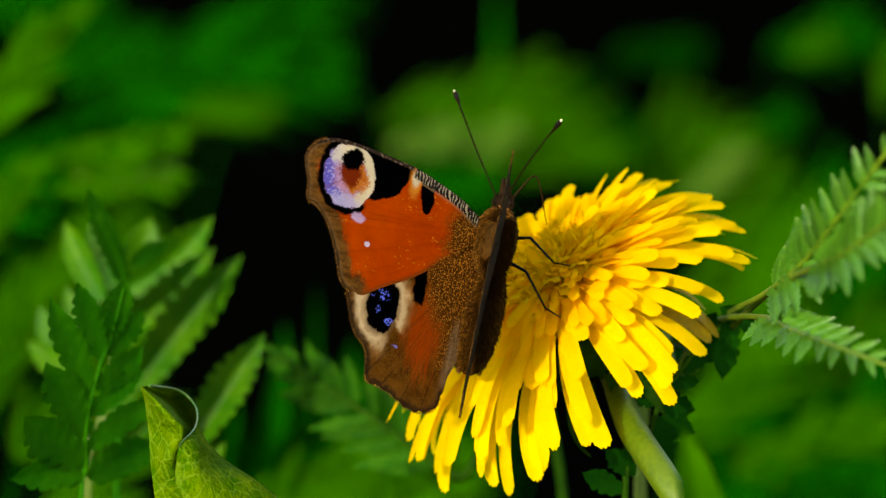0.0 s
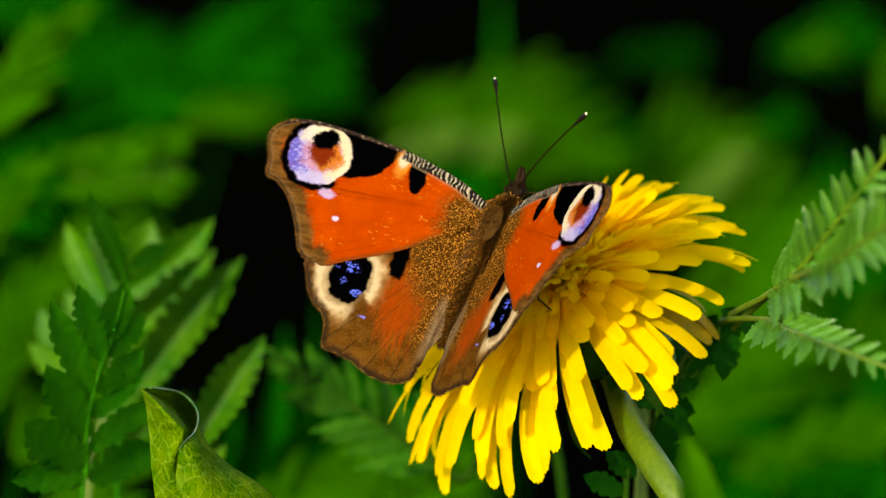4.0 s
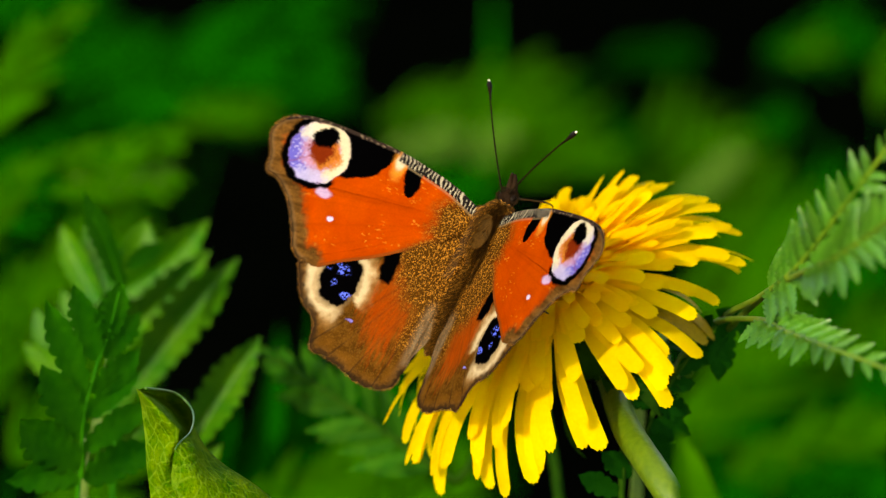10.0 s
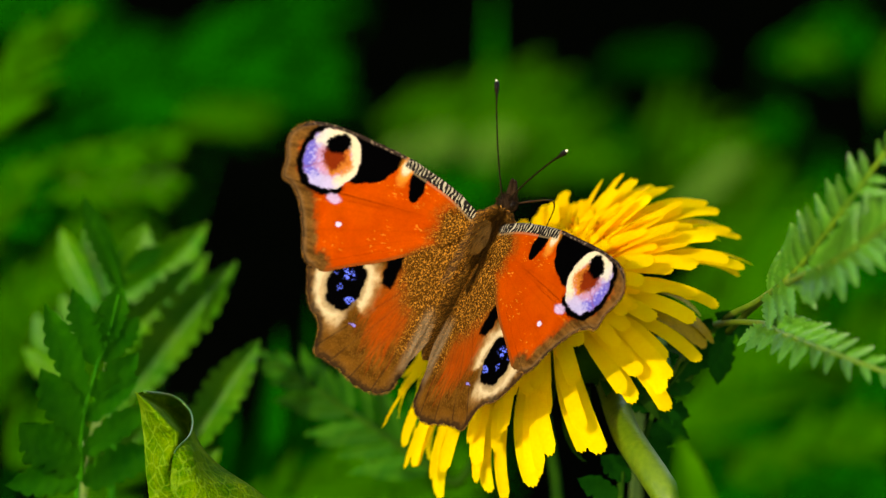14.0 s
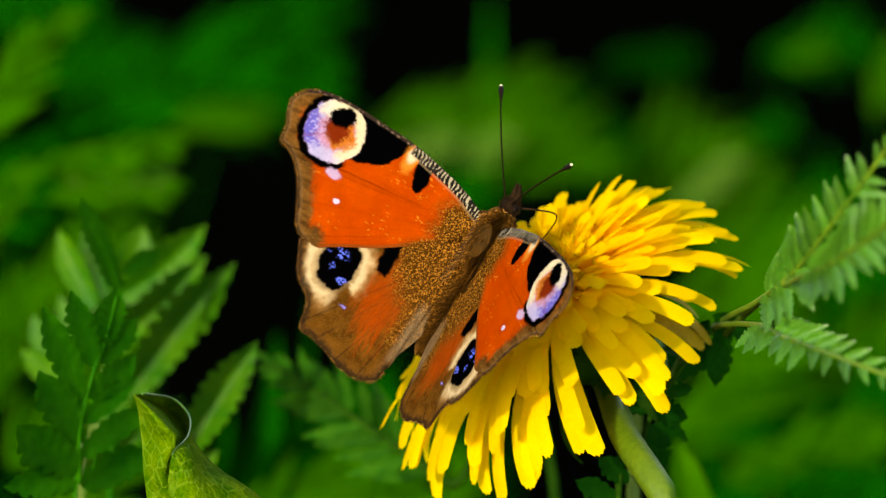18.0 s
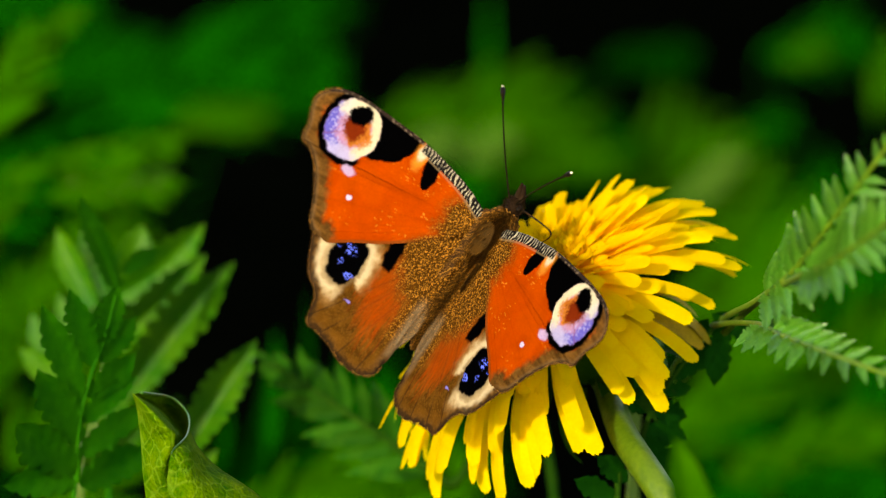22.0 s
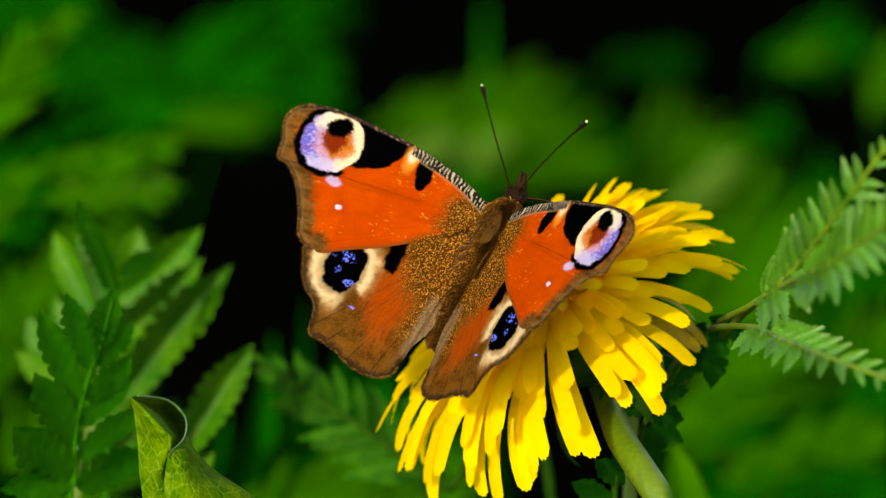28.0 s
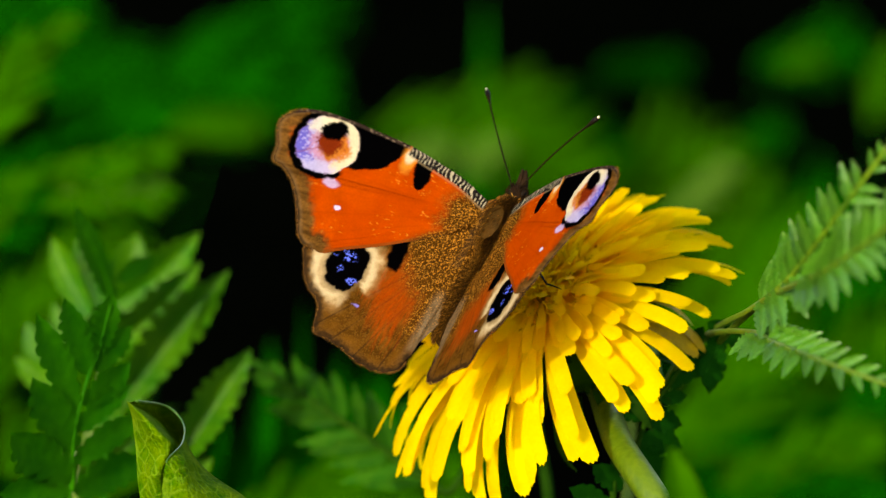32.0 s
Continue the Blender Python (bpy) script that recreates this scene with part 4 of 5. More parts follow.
    place("fur", hair_mesh("fur", pts, 0.45, Vector((0, 0.5, 0.2)), FUR_DARK, rnd, 0.025), head, pose(0, 0, 0), "dark brown hair")
    # wings
    fv, hv = (20, 12, 4, -4, -13, -22, -30, -38), (-20, -32, -42, -52, -62, -71, -80, -88)
    wings = {}
    for side, key in ((-1, "left"), (1, "right")):
        wings["fore", key] = place("forewing", wing_mesh(FORE, ((0.0, 6.4), (0.2, 2.8)), fore_pigment, side, fv), b, None, "orange forewing with a violet and cream eyespot")
        wings["hind", key] = place("hindwing", wing_mesh(HIND, ((-0.3, 3.6), (-0.9, 0.4)), hind_pigment, side, hv), b, None, "brown hindwing with a black and blue eyespot")
    # fringe of short hairs along the outer margins
    for (kind, key), w in wings.items():
        side = -1 if key == "left" else 1
        line = smooth_line([(*p, 0) for p in (FORE if kind == "fore" else HIND)], 1400)
        root = (0.0, 6.4) if kind == "fore" else (-0.3, 3.6)
        pts = []
        for i in range(int(1400 * (0.27 if kind == "fore" else 0.18)), int(1400 * 0.77)):
            p, d = line[i], (line[i + 1] - line[i - 1]).normalized()
            rad = math.hypot(p.x - root[0], p.y - root[1])
            out = Vector((-d.y * side, d.x, 0))
            pts.append((Vector((p.x * side, p.y, 0.00126 * rad * (24 - rad) - 0.03)) - out * 0.12, out))
        place("fringe", hair_mesh("fringe", pts, 0.42, Vector((0, -0.15, 0)), HAIR, rnd, 0.022), w, pose(0, 0, 0), "fine brown fringe of hairs")
    # antennae
    feelers = {}
    for side, key in ((-1, "left"), (1, "right")):
        line = smooth_line([(0, 0, 0), (0, 0.006, 0.0004), (0, 0.012, 0.0003), (0, 0.0155, 0)], 24)
        f = place("antenna", tube("antenna", line, lambda s: 0.00011 + 0.0002 * math.exp(-((s - 0.93) / 0.07) ** 2), SHAFT, 8), b, None, "thin dark antenna")
        club = smooth_line([(0, 0.0126, 0.0002), (0, 0.0144, 0.00007), (0, 0.0157, 0)], 10)
        place("club", tube("club", club, lambda s: 0.00009 + 0.00027 * math.sin(2.6 * s * s), DARK, 10), f, pose(0, 0, 0), "black club")
        place("club_tip", ball("club_tip", (0.00017, 0.0002, 0.00017), TIP, 10, 8), f, pose(0, 0.0158, 0), "pale yellow tip")
        feelers[key] = f
    # tongue: out to an elbow and down into the florets
    line = smooth_line([TONGUE_AT.inverted() @ q for q in TONGUE_LINE], 26)
    tongue = place("proboscis", tube("proboscis", line, lambda s: 0.00013 - 0.00006 * s, TONGUE, 7), b, TONGUE_AT, "thin brown proboscis")
    # legs: hip, knee, ankle, toe in mm
    legs = []
    for pts in (
            [(1.2, 5.4, -2.2), (4.5, 6.1, -2.3), (7.4, 4.2, -5.2), (9.5, 4.4, -5.8)],
            [(1.2, 2.6, -2.2), (5.0, 1.8, -2.7), (7.9, -1.6, -5.7), (10.3, -2.2, -6.2)],
            [(-1.2, 5.2, -2.2), (-3.6, 6.8, -3.6), (-4.6, 5.8, -7.2), (-4.8, 6.4, -9.0)],
            [(-1.2, 2.6, -2.2), (-3.4, 0.6, -3.4), (-3.8, -1.6, -7.0), (-4.0, -2.4, -8.6)]):
        p = [Vector(q) / 1000 for q in pts]
        leg = place("leg", tube("leg", [p[0].lerp(p[1], t / 5) for t in range(6)], lambda s: 0.00028 - 0.00008 * s, DARK, 8), b, pose(0, 0, 0), "thin black leg")
        legs.append((leg, p[0]))
        place("shin", tube("shin", [p[1].lerp(p[2], t / 5) for t in range(6)], lambda s: 0.00020 - 0.00006 * s, DARK, 7), leg, pose(0, 0, 0))
        place("foot", tube("foot", smooth_line([p[2], (p[2] + p[3]) / 2 + Vector((0, 0, 0.0002)), p[3]], 8), lambda s: 0.00014 - 0.00005 * s, DARK, 6), leg, pose(0, 0, 0))
    return b, wings, feelers, tongue, legs


# ---------------------------------------------------------------- the place
ground()
dandelion()

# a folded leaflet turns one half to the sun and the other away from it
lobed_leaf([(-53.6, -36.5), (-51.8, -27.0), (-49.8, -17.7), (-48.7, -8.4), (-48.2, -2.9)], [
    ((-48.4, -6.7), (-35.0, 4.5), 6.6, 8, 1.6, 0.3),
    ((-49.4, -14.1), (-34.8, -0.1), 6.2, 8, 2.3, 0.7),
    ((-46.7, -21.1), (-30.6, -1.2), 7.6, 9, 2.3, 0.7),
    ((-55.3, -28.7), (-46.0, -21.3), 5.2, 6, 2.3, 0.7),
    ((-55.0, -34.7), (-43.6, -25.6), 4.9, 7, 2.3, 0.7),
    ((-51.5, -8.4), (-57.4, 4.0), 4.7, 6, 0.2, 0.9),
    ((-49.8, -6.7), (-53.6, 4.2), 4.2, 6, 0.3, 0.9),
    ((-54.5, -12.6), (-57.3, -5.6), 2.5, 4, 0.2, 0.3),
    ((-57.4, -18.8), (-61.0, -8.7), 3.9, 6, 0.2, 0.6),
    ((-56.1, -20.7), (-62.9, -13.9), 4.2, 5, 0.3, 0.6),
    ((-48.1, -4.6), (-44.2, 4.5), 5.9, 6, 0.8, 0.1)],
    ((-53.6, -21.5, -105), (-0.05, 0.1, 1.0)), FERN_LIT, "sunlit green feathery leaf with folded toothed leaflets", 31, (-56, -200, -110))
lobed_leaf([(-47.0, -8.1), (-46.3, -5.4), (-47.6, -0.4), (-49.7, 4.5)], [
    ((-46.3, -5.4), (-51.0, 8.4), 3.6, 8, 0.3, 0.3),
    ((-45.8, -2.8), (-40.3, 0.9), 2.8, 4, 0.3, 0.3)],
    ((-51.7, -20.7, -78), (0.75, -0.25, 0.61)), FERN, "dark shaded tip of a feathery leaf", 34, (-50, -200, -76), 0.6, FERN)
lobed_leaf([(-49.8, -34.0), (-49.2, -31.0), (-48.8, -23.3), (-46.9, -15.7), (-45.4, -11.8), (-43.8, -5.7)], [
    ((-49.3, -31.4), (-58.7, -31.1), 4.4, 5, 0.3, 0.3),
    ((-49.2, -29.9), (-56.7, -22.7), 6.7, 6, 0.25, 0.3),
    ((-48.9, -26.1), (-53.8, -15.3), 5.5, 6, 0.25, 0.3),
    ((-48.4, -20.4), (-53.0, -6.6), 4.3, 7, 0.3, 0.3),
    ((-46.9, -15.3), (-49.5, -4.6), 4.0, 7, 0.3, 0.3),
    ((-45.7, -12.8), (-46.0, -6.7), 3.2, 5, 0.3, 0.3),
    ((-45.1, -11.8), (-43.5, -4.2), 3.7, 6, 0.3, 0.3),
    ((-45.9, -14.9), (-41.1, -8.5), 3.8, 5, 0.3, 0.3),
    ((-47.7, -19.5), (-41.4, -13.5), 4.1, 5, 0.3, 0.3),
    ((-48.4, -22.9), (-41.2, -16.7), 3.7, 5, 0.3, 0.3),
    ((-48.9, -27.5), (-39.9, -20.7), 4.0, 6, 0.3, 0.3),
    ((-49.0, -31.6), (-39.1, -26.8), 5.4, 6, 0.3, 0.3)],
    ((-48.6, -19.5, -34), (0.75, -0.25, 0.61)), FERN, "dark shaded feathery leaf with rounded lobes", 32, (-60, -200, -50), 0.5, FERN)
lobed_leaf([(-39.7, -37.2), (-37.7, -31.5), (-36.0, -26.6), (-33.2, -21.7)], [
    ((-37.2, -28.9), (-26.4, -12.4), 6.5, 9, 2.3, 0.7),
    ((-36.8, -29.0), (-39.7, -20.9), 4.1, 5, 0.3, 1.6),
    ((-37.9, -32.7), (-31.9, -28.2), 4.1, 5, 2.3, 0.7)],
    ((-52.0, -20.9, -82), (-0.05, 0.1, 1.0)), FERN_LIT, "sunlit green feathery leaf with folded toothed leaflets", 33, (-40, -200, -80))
fern_leaf("tansy_leaf", [(1.3, -33.5, -84), (-7.7, -27.1, -86), (-16.9, -21.0, -90), (-24.8, -16.0, -94)], (0.3, 0.1, 0.95), 11, 10.0, 3.0, FERN_SOFT,
          "soft green feathery leaf low behind the flower", 35, angle=50, foot=(30, -260, -95), via=[(17.9, -46.0, -88)])
fern_leaf("tansy_leaf", [(40.3, -6.0, 8), (43.3, -2.0, 34), (47.4, 4.8, 50), (53.0, 13.6, 62)], (-0.10, 0.15, 0.95), 14, 6.2, 2.3, FERN_PALE,
          "pale green feathery leaf with narrow shiny leaflets", 36, angle=58, fold=0.8, foot=(24, -260, -60), via=[(26.7, -36.4, -60), (31.5, -18.5, -44), (37.0, -9.8, -30)])
fern_leaf("tansy_leaf", [(43.5, -2.6, 44), (46.1, -0.9, 58), (50.4, 2.7, 70), (55.9, 7.7, 80)], (-0.05, 0.2, 0.95), 13, 6.6, 2.4, FERN_PALE,
          "pale green feathery leaf with narrow shiny leaflets", 37, angle=52, fold=0.8, foot=(26, -260, -66), via=[(27.7, -36.7, -66), (32.6, -19.5, -50), (38.8, -9.7, -22), (41.7, -4.9, 14)])
fern_leaf("tansy_leaf", [(40.0, -8.9, 6), (42.3, -10.1, 26), (47.2, -12.1, 44), (55.4, -15.3, 58)], (-0.10, 0.3, 0.9), 12, 5.4, 2.0, FERN_PALE,
          "pale green feathery leaf with narrow shiny leaflets", 38, angle=50, fold=0.8, foot=(22, -260, -56), via=[(26.5, -36.2, -56), (30.6, -19.3, -42), (35.5, -10.6, -32)])
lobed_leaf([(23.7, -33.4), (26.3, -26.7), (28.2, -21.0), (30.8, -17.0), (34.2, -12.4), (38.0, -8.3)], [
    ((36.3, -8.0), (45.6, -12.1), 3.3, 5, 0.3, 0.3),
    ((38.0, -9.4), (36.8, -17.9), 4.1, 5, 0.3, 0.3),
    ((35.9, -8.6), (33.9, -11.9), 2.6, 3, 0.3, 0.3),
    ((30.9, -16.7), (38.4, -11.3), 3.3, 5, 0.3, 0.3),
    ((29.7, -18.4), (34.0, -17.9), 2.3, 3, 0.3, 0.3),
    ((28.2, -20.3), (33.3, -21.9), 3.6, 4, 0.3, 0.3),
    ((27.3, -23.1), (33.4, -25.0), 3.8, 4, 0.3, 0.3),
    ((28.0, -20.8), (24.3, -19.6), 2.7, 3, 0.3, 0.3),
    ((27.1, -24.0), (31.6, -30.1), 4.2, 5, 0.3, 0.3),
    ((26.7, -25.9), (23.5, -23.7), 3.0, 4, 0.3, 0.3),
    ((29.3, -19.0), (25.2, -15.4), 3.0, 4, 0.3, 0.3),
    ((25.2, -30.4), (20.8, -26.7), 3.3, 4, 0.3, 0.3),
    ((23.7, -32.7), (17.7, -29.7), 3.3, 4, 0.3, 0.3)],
    ((29.7, -18.4, -22), (0.6, -0.3, 0.74)), FERN_SHADE, "lobed feathery leaf under the flower, coloured dark for the shade there", 39, (24, -260, -60), 0.6, BRACT)
rolled_leaf()

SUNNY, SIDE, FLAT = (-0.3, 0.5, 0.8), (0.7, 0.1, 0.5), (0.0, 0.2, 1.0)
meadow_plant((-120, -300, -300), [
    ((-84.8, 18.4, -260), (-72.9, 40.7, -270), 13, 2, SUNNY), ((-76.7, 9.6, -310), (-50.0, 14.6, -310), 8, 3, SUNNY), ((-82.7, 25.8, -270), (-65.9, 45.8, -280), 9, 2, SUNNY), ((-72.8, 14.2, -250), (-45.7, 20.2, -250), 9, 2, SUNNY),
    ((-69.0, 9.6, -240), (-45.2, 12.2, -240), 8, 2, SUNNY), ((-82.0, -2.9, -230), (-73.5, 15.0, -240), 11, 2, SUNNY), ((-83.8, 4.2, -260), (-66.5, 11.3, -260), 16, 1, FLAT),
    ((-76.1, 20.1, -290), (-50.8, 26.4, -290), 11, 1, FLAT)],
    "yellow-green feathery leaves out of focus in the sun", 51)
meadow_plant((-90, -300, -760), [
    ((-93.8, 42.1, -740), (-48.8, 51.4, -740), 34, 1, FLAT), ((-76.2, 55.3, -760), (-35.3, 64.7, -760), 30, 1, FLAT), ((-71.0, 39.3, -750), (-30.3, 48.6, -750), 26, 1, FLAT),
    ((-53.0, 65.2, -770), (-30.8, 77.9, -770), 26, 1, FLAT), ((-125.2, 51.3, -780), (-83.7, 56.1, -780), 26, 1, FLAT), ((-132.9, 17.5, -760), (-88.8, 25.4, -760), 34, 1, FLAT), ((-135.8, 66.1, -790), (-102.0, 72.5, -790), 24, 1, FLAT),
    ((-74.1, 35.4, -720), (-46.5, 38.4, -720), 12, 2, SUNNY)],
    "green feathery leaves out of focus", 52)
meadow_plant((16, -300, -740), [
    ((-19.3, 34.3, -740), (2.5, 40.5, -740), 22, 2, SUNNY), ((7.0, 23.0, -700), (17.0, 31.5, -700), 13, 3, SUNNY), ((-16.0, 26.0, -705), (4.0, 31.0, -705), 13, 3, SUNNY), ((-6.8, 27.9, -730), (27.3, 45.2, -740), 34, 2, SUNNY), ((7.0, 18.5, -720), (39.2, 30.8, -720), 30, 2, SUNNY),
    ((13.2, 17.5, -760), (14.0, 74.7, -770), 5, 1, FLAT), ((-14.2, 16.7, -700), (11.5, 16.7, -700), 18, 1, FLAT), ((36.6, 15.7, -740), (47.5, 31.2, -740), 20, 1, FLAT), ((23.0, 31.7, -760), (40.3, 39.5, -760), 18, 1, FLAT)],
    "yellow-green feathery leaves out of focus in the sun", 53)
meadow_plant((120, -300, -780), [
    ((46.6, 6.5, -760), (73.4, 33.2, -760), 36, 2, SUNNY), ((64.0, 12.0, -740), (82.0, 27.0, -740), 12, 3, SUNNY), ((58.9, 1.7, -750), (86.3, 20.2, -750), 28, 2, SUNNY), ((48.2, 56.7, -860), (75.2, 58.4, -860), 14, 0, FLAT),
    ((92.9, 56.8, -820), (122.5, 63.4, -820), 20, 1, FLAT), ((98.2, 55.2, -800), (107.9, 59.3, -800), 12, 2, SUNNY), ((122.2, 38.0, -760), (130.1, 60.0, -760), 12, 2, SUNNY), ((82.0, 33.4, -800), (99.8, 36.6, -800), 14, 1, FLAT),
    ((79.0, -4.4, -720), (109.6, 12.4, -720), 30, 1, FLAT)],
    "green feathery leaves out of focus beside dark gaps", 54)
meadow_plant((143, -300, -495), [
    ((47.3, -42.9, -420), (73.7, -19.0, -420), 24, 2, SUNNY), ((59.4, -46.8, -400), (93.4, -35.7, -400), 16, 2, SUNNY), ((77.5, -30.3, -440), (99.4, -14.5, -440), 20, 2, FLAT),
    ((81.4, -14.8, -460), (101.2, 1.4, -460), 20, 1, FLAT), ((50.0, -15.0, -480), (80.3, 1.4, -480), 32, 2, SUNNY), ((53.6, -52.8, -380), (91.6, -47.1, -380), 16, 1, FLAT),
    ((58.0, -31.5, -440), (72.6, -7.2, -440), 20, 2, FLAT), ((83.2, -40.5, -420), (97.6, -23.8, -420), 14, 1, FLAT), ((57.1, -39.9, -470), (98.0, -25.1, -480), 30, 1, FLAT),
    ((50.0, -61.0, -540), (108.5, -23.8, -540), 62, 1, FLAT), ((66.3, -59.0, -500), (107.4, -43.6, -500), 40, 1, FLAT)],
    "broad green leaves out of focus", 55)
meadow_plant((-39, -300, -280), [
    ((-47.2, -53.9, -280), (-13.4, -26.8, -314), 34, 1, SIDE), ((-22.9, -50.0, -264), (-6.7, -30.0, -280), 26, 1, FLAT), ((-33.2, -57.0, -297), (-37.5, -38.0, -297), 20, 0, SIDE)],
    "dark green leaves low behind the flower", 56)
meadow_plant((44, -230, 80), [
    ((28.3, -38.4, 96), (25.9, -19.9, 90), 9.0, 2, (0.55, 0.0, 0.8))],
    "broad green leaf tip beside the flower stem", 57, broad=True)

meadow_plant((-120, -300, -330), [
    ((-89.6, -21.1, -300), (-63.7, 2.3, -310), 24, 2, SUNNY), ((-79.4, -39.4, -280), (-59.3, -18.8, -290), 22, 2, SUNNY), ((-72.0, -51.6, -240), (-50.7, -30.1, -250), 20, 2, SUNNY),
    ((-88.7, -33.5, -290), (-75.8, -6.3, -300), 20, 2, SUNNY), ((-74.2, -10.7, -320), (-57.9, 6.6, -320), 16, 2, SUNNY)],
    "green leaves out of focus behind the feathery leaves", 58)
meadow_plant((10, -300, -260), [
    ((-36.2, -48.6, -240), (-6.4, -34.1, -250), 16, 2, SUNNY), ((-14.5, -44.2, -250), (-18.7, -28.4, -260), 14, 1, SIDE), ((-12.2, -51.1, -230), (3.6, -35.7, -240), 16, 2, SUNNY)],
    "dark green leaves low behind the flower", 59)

bug, wings, feelers, tongue, legs = butterfly()

# ---------------------------------------------------------------- what moves
# seconds, place in mm, turn in degrees
BODY = [
    (0, 4.54, 3.68, 375.24, 55.2, -5.6, -30.6), (0.1, 3.92, 3.71, 375.31, 57.1, -5.1, -30.4), (0.2, 4.48, 3.75, 375.44, 58, -5.6, -31.2),
    (0.5, 4.41, 4.28, 376.88, 55.8, -3.7, -33.5), (1, 4.22, 4.44, 377.32, 54.3, -3.5, -36), (1.5, 4.36, 4.53, 377.57, 52.5, -4.4, -37.4),
    (2, 4.38, 4.68, 377.97, 47.4, -3.9, -42.4), (2.5, 4.31, 4.65, 377.9, 47.9, -3.5, -42.2), (3, 4.31, 4.61, 377.78, 48.3, -3, -42.3),
    (3.5, 4.27, 4.6, 377.77, 47.7, -3.1, -41.8), (5.5, 3.71, 4.46, 377.38, 53.6, -1.2, -40.2), (6, 3.54, 4.37, 377.12, 55.1, -0.9, -39.8),
    (6.5, 3.58, 4.36, 377.1, 54.3, -0, -40.9), (7, 3.51, 4.37, 377.14, 54.3, 0.6, -42.1), (7.5, 3.34, 4.29, 376.92, 55.5, 0.8, -41.9),
    (8, 3.48, 4.37, 377.14, 51.4, 1.5, -44.6), (8.5, 3.64, 4.34, 377.04, 50.7, 2.2, -45), (9, 3.51, 4.29, 376.92, 51.8, 2.4, -45.2),
    (9.5, 3.51, 4.23, 376.75, 52.3, 2.6, -45.4), (10, 3.35, 4.23, 376.74, 54.1, 2.4, -44.9), (10.5, 2.87, 4.1, 376.38, 58.4, 2.6, -43.5),
    (11, 3.03, 4.11, 376.41, 56.8, 3.9, -44.3), (11.5, 3.12, 4.17, 376.57, 54.3, 3.8, -45.4), (12, 3.06, 4.13, 376.47, 56.1, 4.1, -44.9),
    (12.5, 2.93, 4.16, 376.55, 58.3, 2.8, -44.9), (13, 3.31, 4.16, 376.55, 56.9, 5.6, -45.8), (13.5, 3.27, 4.15, 376.52, 57.4, 5.6, -45.9),
    (14, 3.27, 4.14, 376.5, 56.8, 5.5, -46.8), (14.5, 3.2, 4.14, 376.51, 56.6, 6.2, -47.8), (16.5, 3.26, 4.1, 376.39, 56.4, 11.6, -50.1),
    (17, 3.29, 4.24, 376.78, 58.6, 11.5, -51.7), (17.5, 3.34, 4.2, 376.65, 58.4, 11.6, -51.2), (18, 3.34, 4.18, 376.62, 58.3, 11.6, -51.2),
    (18.5, 3.3, 4.19, 376.63, 58.4, 12.1, -50.8), (19, 3.1, 4.12, 376.43, 57.9, 13.6, -50.9), (19.5, 3.31, 4.21, 376.69, 54.6, 13.5, -53.1),
    (20, 3.26, 4.23, 376.75, 54.9, 13.7, -52.9), (20.5, 3.28, 4.21, 376.69, 54.8, 13.7, -53.1), (21, 3.19, 4.24, 376.77, 57.3, 14, -53),
    (21.5, 3.12, 4.27, 376.86, 58.3, 13.5, -52.3), (22, 3.48, 4.26, 376.82, 56.4, 14.1, -52.7), (22.5, 3.29, 4.3, 376.95, 58.5, 14, -54.2),
    (23, 3.38, 4.28, 376.87, 58.9, 14.2, -54.8), (23.5, 3.63, 4.31, 376.96, 55.3, 15.3, -56.5), (24, 3.69, 4.38, 377.14, 54.3, 15.3, -56.7),
    (24.5, 3.85, 4.38, 377.15, 53.8, 15.1, -55.4), (25, 3.08, 4.34, 377.05, 55.9, 12.4, -52.2), (25.5, 3.6, 4.38, 377.15, 57.2, 10.3, -40.4),
    (27.5, 4.92, 4.71, 378.06, 49.7, 3, -41.9), (28, 5.15, 4.8, 378.31, 48.2, 2.5, -42.4), (28.5, 5.4, 4.97, 378.78, 47.1, 2.6, -43.1),
    (29, 5.44, 4.92, 378.63, 48.1, 2.4, -42.9), (29.5, 5.28, 4.95, 378.73, 50.7, -0.2, -41.6), (30, 5.51, 5.07, 379.06, 49.3, -2.2, -39.5),
    (30.5, 5.55, 5.21, 379.44, 47.4, -3.2, -39.5), (31, 5.85, 5.35, 379.82, 43.2, -3.7, -41.6), (31.5, 5.81, 5.35, 379.82, 43.1, -3.6, -41.7),
    (32, 5.79, 5.26, 379.56, 43.2, -3.6, -42),
]
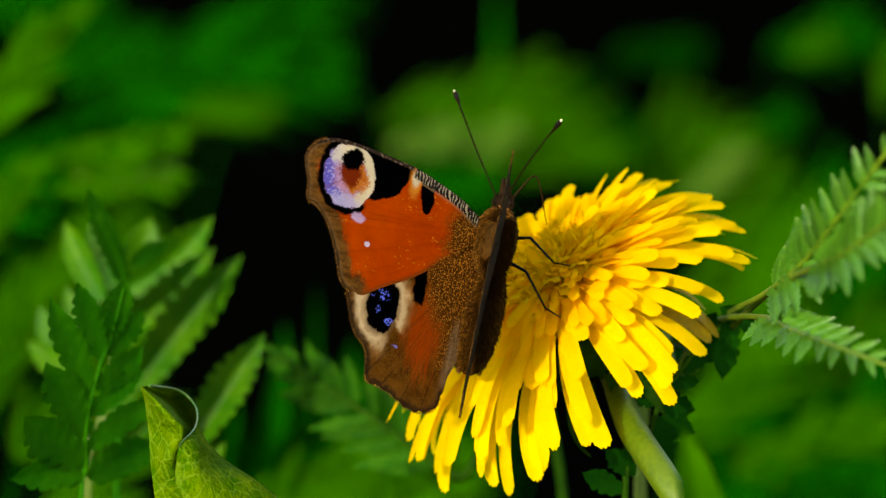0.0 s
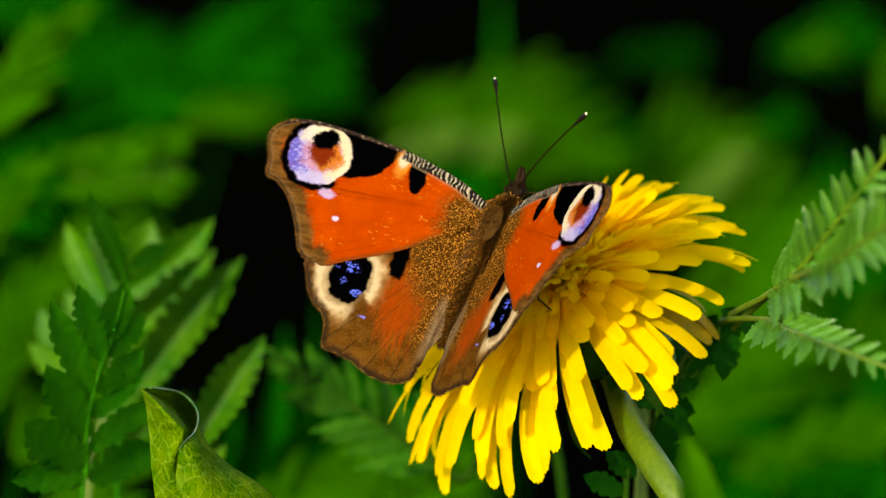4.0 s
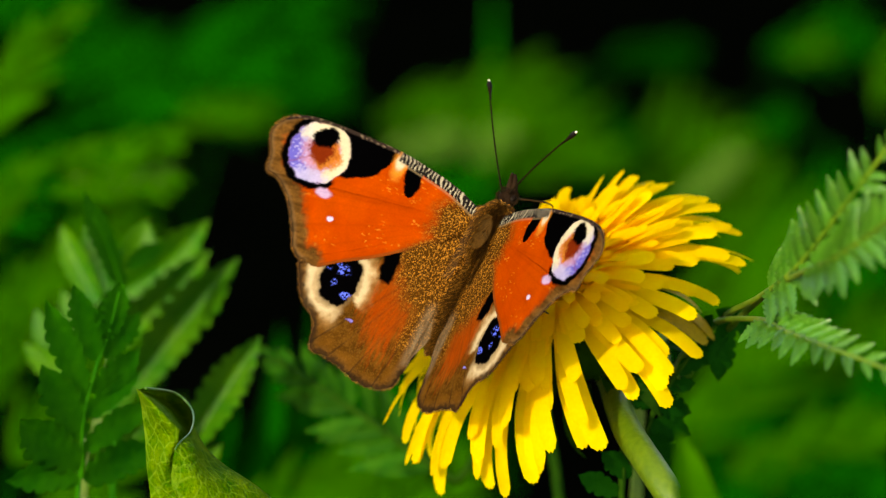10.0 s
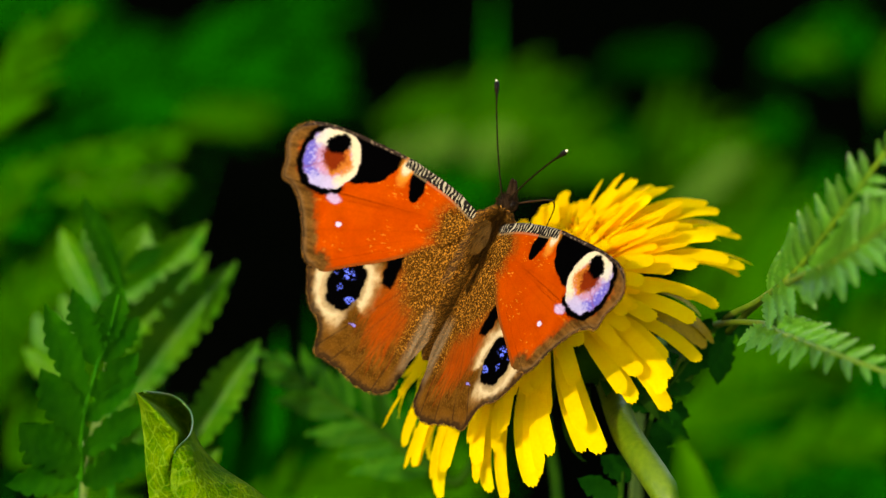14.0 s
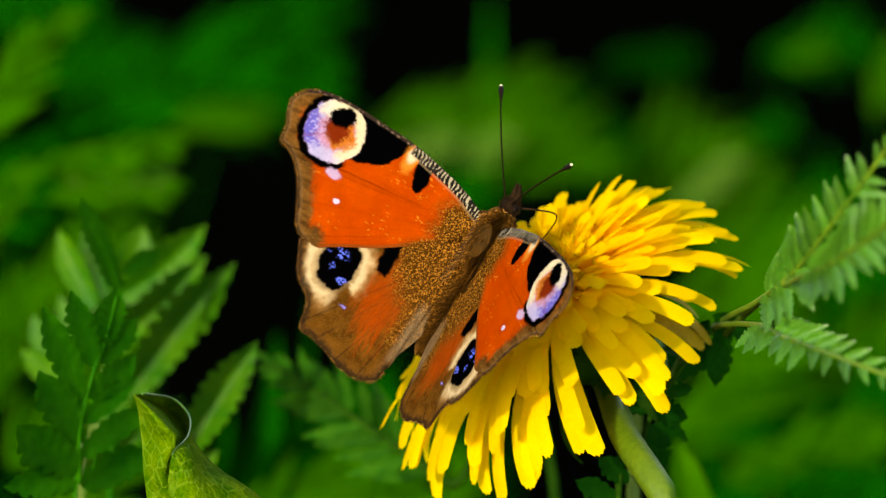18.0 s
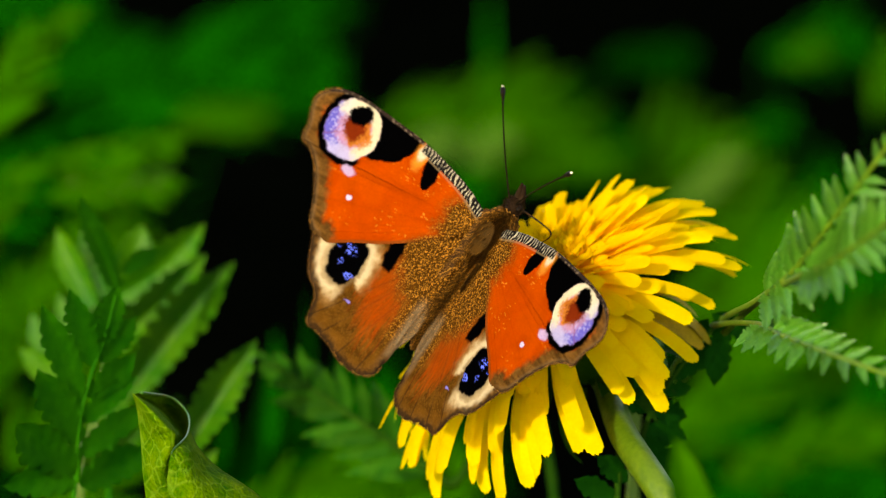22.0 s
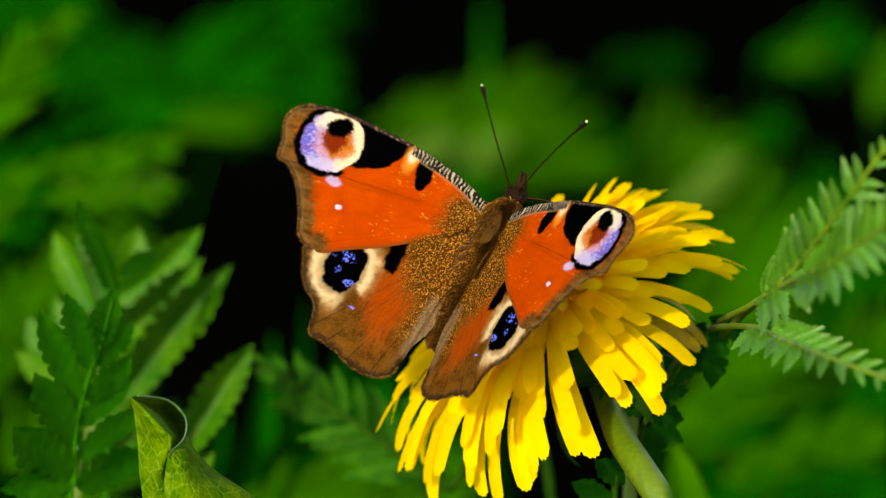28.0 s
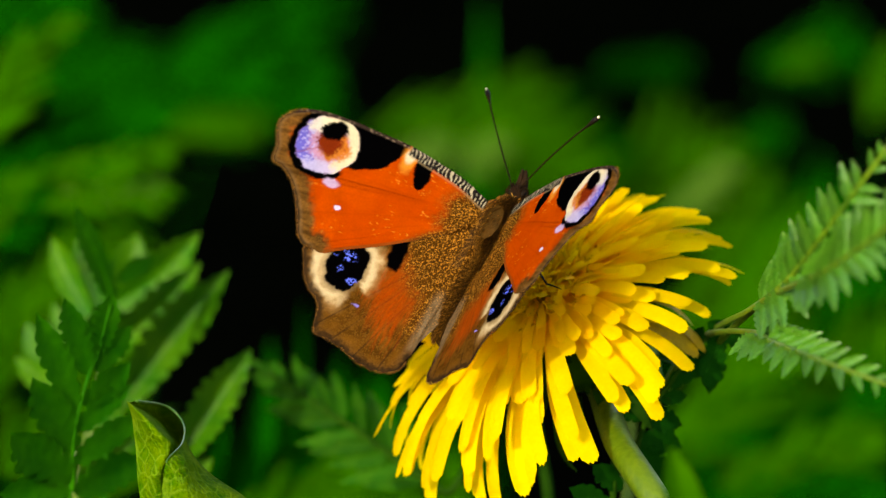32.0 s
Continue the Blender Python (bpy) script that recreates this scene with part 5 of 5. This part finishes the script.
# seconds, rise of the left and right wings, sweep of the left and right wings (degrees)
BEAT = [
    (0, 71.7, 61.4, -0, 1.7), (0.1, 61.1, 47.2, -3.2, 0.3), (0.2, 44.4, 37.5, -2.9, 0.9), (0.5, 32.7, 31.7, -2.2, -0.5), (1, 28.6, 28.2, -2.6, -0.7),
    (1.5, 27.9, 27.7, -2.8, -1.4), (2, 30.8, 30.4, -2.5, -1.4), (2.5, 31.3, 30.1, -2.4, -1.2), (3, 30.7, 29.5, -2.5, -1.2), (3.5, 30.7, 29.7, -2.3, -1.2),
    (5.5, 27.8, 27.3, -1.2, -0), (6, 27.3, 27.1, -0.7, 0.4), (6.5, 28.4, 28, -0.9, -0.1), (7, 28.7, 28.3, -0.4, -0.6), (7.5, 27.9, 27, -0.4, -0.4),
    (8, 24.9, 25.1, -1.5, -0.8), (8.5, 25.7, 25.6, -1.4, -0.7), (9, 25.8, 25.5, -1, -0.5), (9.5, 26, 25.7, -0.9, -0.2), (10, 25.5, 25.2, -0.4, -0),
    (10.5, 25.6, 24.8, -0, 0.3), (11, 26.4, 26.1, -0.3, -0.1), (11.5, 25.3, 25.9, -0.6, -0.1), (12, 25.6, 25.8, 0, 0.1), (12.5, 26.4, 26.4, -0.1, 0),
    (13, 31.5, 30.7, 0.8, 0.6), (13.5, 29.5, 29.1, 0.8, 0.3), (14, 14.8, 15.7, -0.7, -0.3), (14.5, 15.5, 16.2, -1.2, -1.2), (16.5, 19.5, 19.9, 0.7, 0.6),
    (17, 28.6, 28.8, 1.7, 0.3), (17.5, 28.5, 28.5, 1.6, 0.4), (18, 27.7, 27.7, 1.6, 0.5), (18.5, 22.6, 22.6, 1.2, 0.4), (19, 13.9, 13.6, -0.3, -0.4),
    (19.5, 13.4, 14.3, -0.4, -0.9), (20, 13.9, 14.7, -0.4, -0.8), (20.5, 13.8, 14.3, -0.1, -0.3), (21, 13.6, 14.6, 0.4, -0.4), (21.5, 13.9, 14.5, 0.5, -0.9),
    (22, 14.9, 15.2, -0, -0.4), (22.5, 22.3, 22.7, 1.8, 0.1), (23, 28.3, 28.3, 2.4, 0.2), (23.5, 26.9, 27.3, 1.8, 0.1), (24, 16.2, 16.7, 0.2, -0.8),
    (24.5, 14.4, 15.1, 0.2, -1), (25, 14, 14.7, 1.2, 0.4), (25.5, 42, 37.7, 3.4, 2.7), (27.5, 21.4, 21.9, 1.3, 1.4), (28, 23.3, 23.5, 1.3, 1.2),
    (28.5, 33, 32.7, 2.5, 1.7), (29, 31.3, 31, 1.7, 0.8), (29.5, 26.2, 26.7, 1.5, 1.3), (30, 22.2, 22.2, 0.1, 1), (30.5, 27.2, 26.8, 0.6, 1.6),
    (31, 33.6, 32.5, 1, 1.4), (31.5, 32.8, 31.5, 0.7, 1.6), (32, 30.2, 29.3, -0.2, 1.7),
]
# seconds, way of the left antenna, way of the right antenna (in the butterfly's space)
FEEL = [
    (0, -0.532, 0.832, 0.159, 0.657, 0.547, 0.519), (0.5, -0.573, 0.817, 0.065, 0.675, 0.561, 0.479), (1, -0.56, 0.824, 0.089, 0.666, 0.586, 0.462),
    (1.5, -0.55, 0.829, 0.099, 0.693, 0.577, 0.433), (2, -0.595, 0.797, 0.101, 0.713, 0.556, 0.427), (3, -0.572, 0.811, 0.119, 0.694, 0.588, 0.414),
    (6, -0.504, 0.857, 0.111, 0.685, 0.575, 0.447), (7, -0.56, 0.824, 0.088, 0.689, 0.573, 0.444), (8, -0.569, 0.815, 0.107, 0.71, 0.569, 0.414),
    (9, -0.589, 0.804, 0.08, 0.705, 0.584, 0.402), (10, -0.581, 0.811, 0.076, 0.689, 0.605, 0.399), (11, -0.56, 0.827, 0.05, 0.681, 0.607, 0.409),
    (12, -0.563, 0.822, 0.084, 0.678, 0.592, 0.436), (13, -0.608, 0.793, 0.04, 0.68, 0.571, 0.461), (14, -0.543, 0.836, 0.081, 0.703, 0.536, 0.468),
    (14.5, -0.576, 0.815, 0.063, 0.711, 0.546, 0.444), (16.5, -0.664, 0.744, 0.075, 0.645, 0.569, 0.511), (17, -0.686, 0.728, 0.019, 0.674, 0.568, 0.473),
    (18, -0.661, 0.75, 0.023, 0.687, 0.583, 0.433), (19, -0.676, 0.737, -0.01, 0.726, 0.517, 0.454), (20, -0.681, 0.732, 0.027, 0.702, 0.544, 0.46),
    (21, -0.713, 0.699, 0.056, 0.677, 0.542, 0.498), (22, -0.719, 0.694, 0.029, 0.693, 0.54, 0.478), (23, -0.711, 0.699, -0.07, 0.75, 0.507, 0.425),
    (23.5, -0.678, 0.734, -0.042, 0.777, 0.525, 0.349), (24, -0.466, 0.671, -0.577, 0.66, 0.42, -0.623), (24.5, -0.155, 0.271, -0.95, 0.843, 0.389, -0.372),
    (25, -0.79, 0.614, -0.007, 0.654, 0.716, 0.242), (25.5, -0.749, 0.658, 0.079, 0.593, 0.698, 0.402), (27.5, -0.697, 0.704, 0.136, 0.629, 0.627, 0.46),
    (28, -0.685, 0.717, 0.13, 0.64, 0.614, 0.461), (28.5, -0.695, 0.711, 0.106, 0.662, 0.618, 0.424), (29, -0.681, 0.725, 0.105, 0.656, 0.635, 0.407),
    (30, -0.636, 0.745, 0.199, 0.677, 0.611, 0.41), (30.5, -0.639, 0.753, 0.155, 0.689, 0.615, 0.384), (31, -0.65, 0.75, 0.126, 0.731, 0.588, 0.346),
    (32, -0.641, 0.754, 0.143, 0.718, 0.598, 0.357),
]
HINGE = 0.00166
# seconds, droop of the tongue (degrees)
SIP = [
    (0, 0), (0.6, 30), (1, 45), (5.5, 45), (5.8, 10), (6, 1), (6.3, 20), (6.8, 45), (11.5, 45), (12, 25), (12.6, 40), (13.1, 20), (13.5, 11), (14, 30), (15, 40), (16.2, 30), (16.6, 25), (17, 1),
    (17.5, 53), (18, 39), (19, 55), (20, 30), (20.5, 20), (21, 0), (21.5, 35), (22, 65), (23, 50), (23.5, 35), (24, 22), (24.4, 46), (25, 0), (25.4, -1), (26, 30), (27, 45), (32, 45)]
# seconds, turn of a leg at its hip (degrees) and the axis of the turn
STEP = [
    [(0, 6.2, -0.376, 0.138, -0.916), (0.2, 21.4, -0.371, 0.168, -0.914), (0.5, 43.7, -0.387, 0.062, -0.92), (3, 43.1, -0.392, 0.019, -0.92), (7, 33.7, -0.399, -0.059, -0.915), (12, 26.5, -0.407, -0.213, -0.888), (18, 21.1, -0.403, -0.394, -0.826), (23, 16.5, -0.397, -0.468, -0.789), (25, 14.3, -0.385, -0.558, -0.735), (25.5, 24.3, -0.406, -0.169, -0.898), (27.5, 37.5, -0.4, -0.069, -0.914), (29, 47.0, -0.384, 0.078, -0.92), (31, 52.9, -0.36, 0.223, -0.906), (32, 51.6, -0.362, 0.212, -0.907)],
    [(0, 8.1, -0.406, -0.01, -0.914), (0.2, 11.1, -0.385, 0.038, -0.922), (0.5, 14.5, -0.322, 0.166, -0.932), (3, 9.1, -0.211, 0.357, -0.91), (7, 3.0, 0.196, 0.82, -0.537), (12, 6.6, 0.516, 0.318, 0.795), (18, 16.5, 0.482, 0.205, 0.852), (23, 20.0, 0.482, 0.206, 0.852), (25, 22.4, 0.477, 0.191, 0.858), (25.5, 12.4, 0.434, 0.077, 0.898), (27.5, 5.7, 0.346, -0.118, 0.931), (29, 12.9, 0.168, -0.423, 0.89), (31, 9.8, -0.075, -0.718, 0.692), (32, 12.8, -0.003, -0.644, 0.765)],
]


def motions():
    walk(bug, [(t, pose(x / 1000, y / 1000, z / 1000, a, b, c)) for t, x, y, z, a, b, c in BODY])
    for (kind, key), w in wings.items():
        drop = 0.0 if kind == "fore" else -0.0002
        if key == "left":
            rows = [(t, pose(-HINGE, 0, drop, 0, le, 0) @ pose(0, 0, 0, 0, 0, -sl)) for t, le, ri, sl, sr in BEAT]
        else:
            rows = [(t, pose(HINGE, 0, drop, 0, -ri, 0) @ pose(0, 0, 0, 0, 0, sr)) for t, le, ri, sl, sr in BEAT]
        walk(w, rows)
    for key, i, x in (("left", 1, -0.0007), ("right", 4, 0.0007)):
        rows = []
        for r in FEEL:
            q = Vector(r[i:i + 3]).to_track_quat("Y", "Z").to_matrix().to_4x4()
            rows.append((r[0], Matrix.Translation((x, 0.0103, -0.0004)) @ q))
        walk(feelers[key], rows)
    for (leg, hip), rows in zip(legs, STEP):
        walk(leg, [(r[0], Matrix.Translation(hip) @ Matrix.Rotation(radians(r[1]), 4, Vector(r[2:])) @ Matrix.Translation(-hip)) for r in rows])
    out = STANCE.inverted() @ Vector((0, 0, 1))
    walk(tongue, [(t, TONGUE_AT @ Matrix.Rotation(-radians(a), 4, out)) for t, a in SIP])


motions()
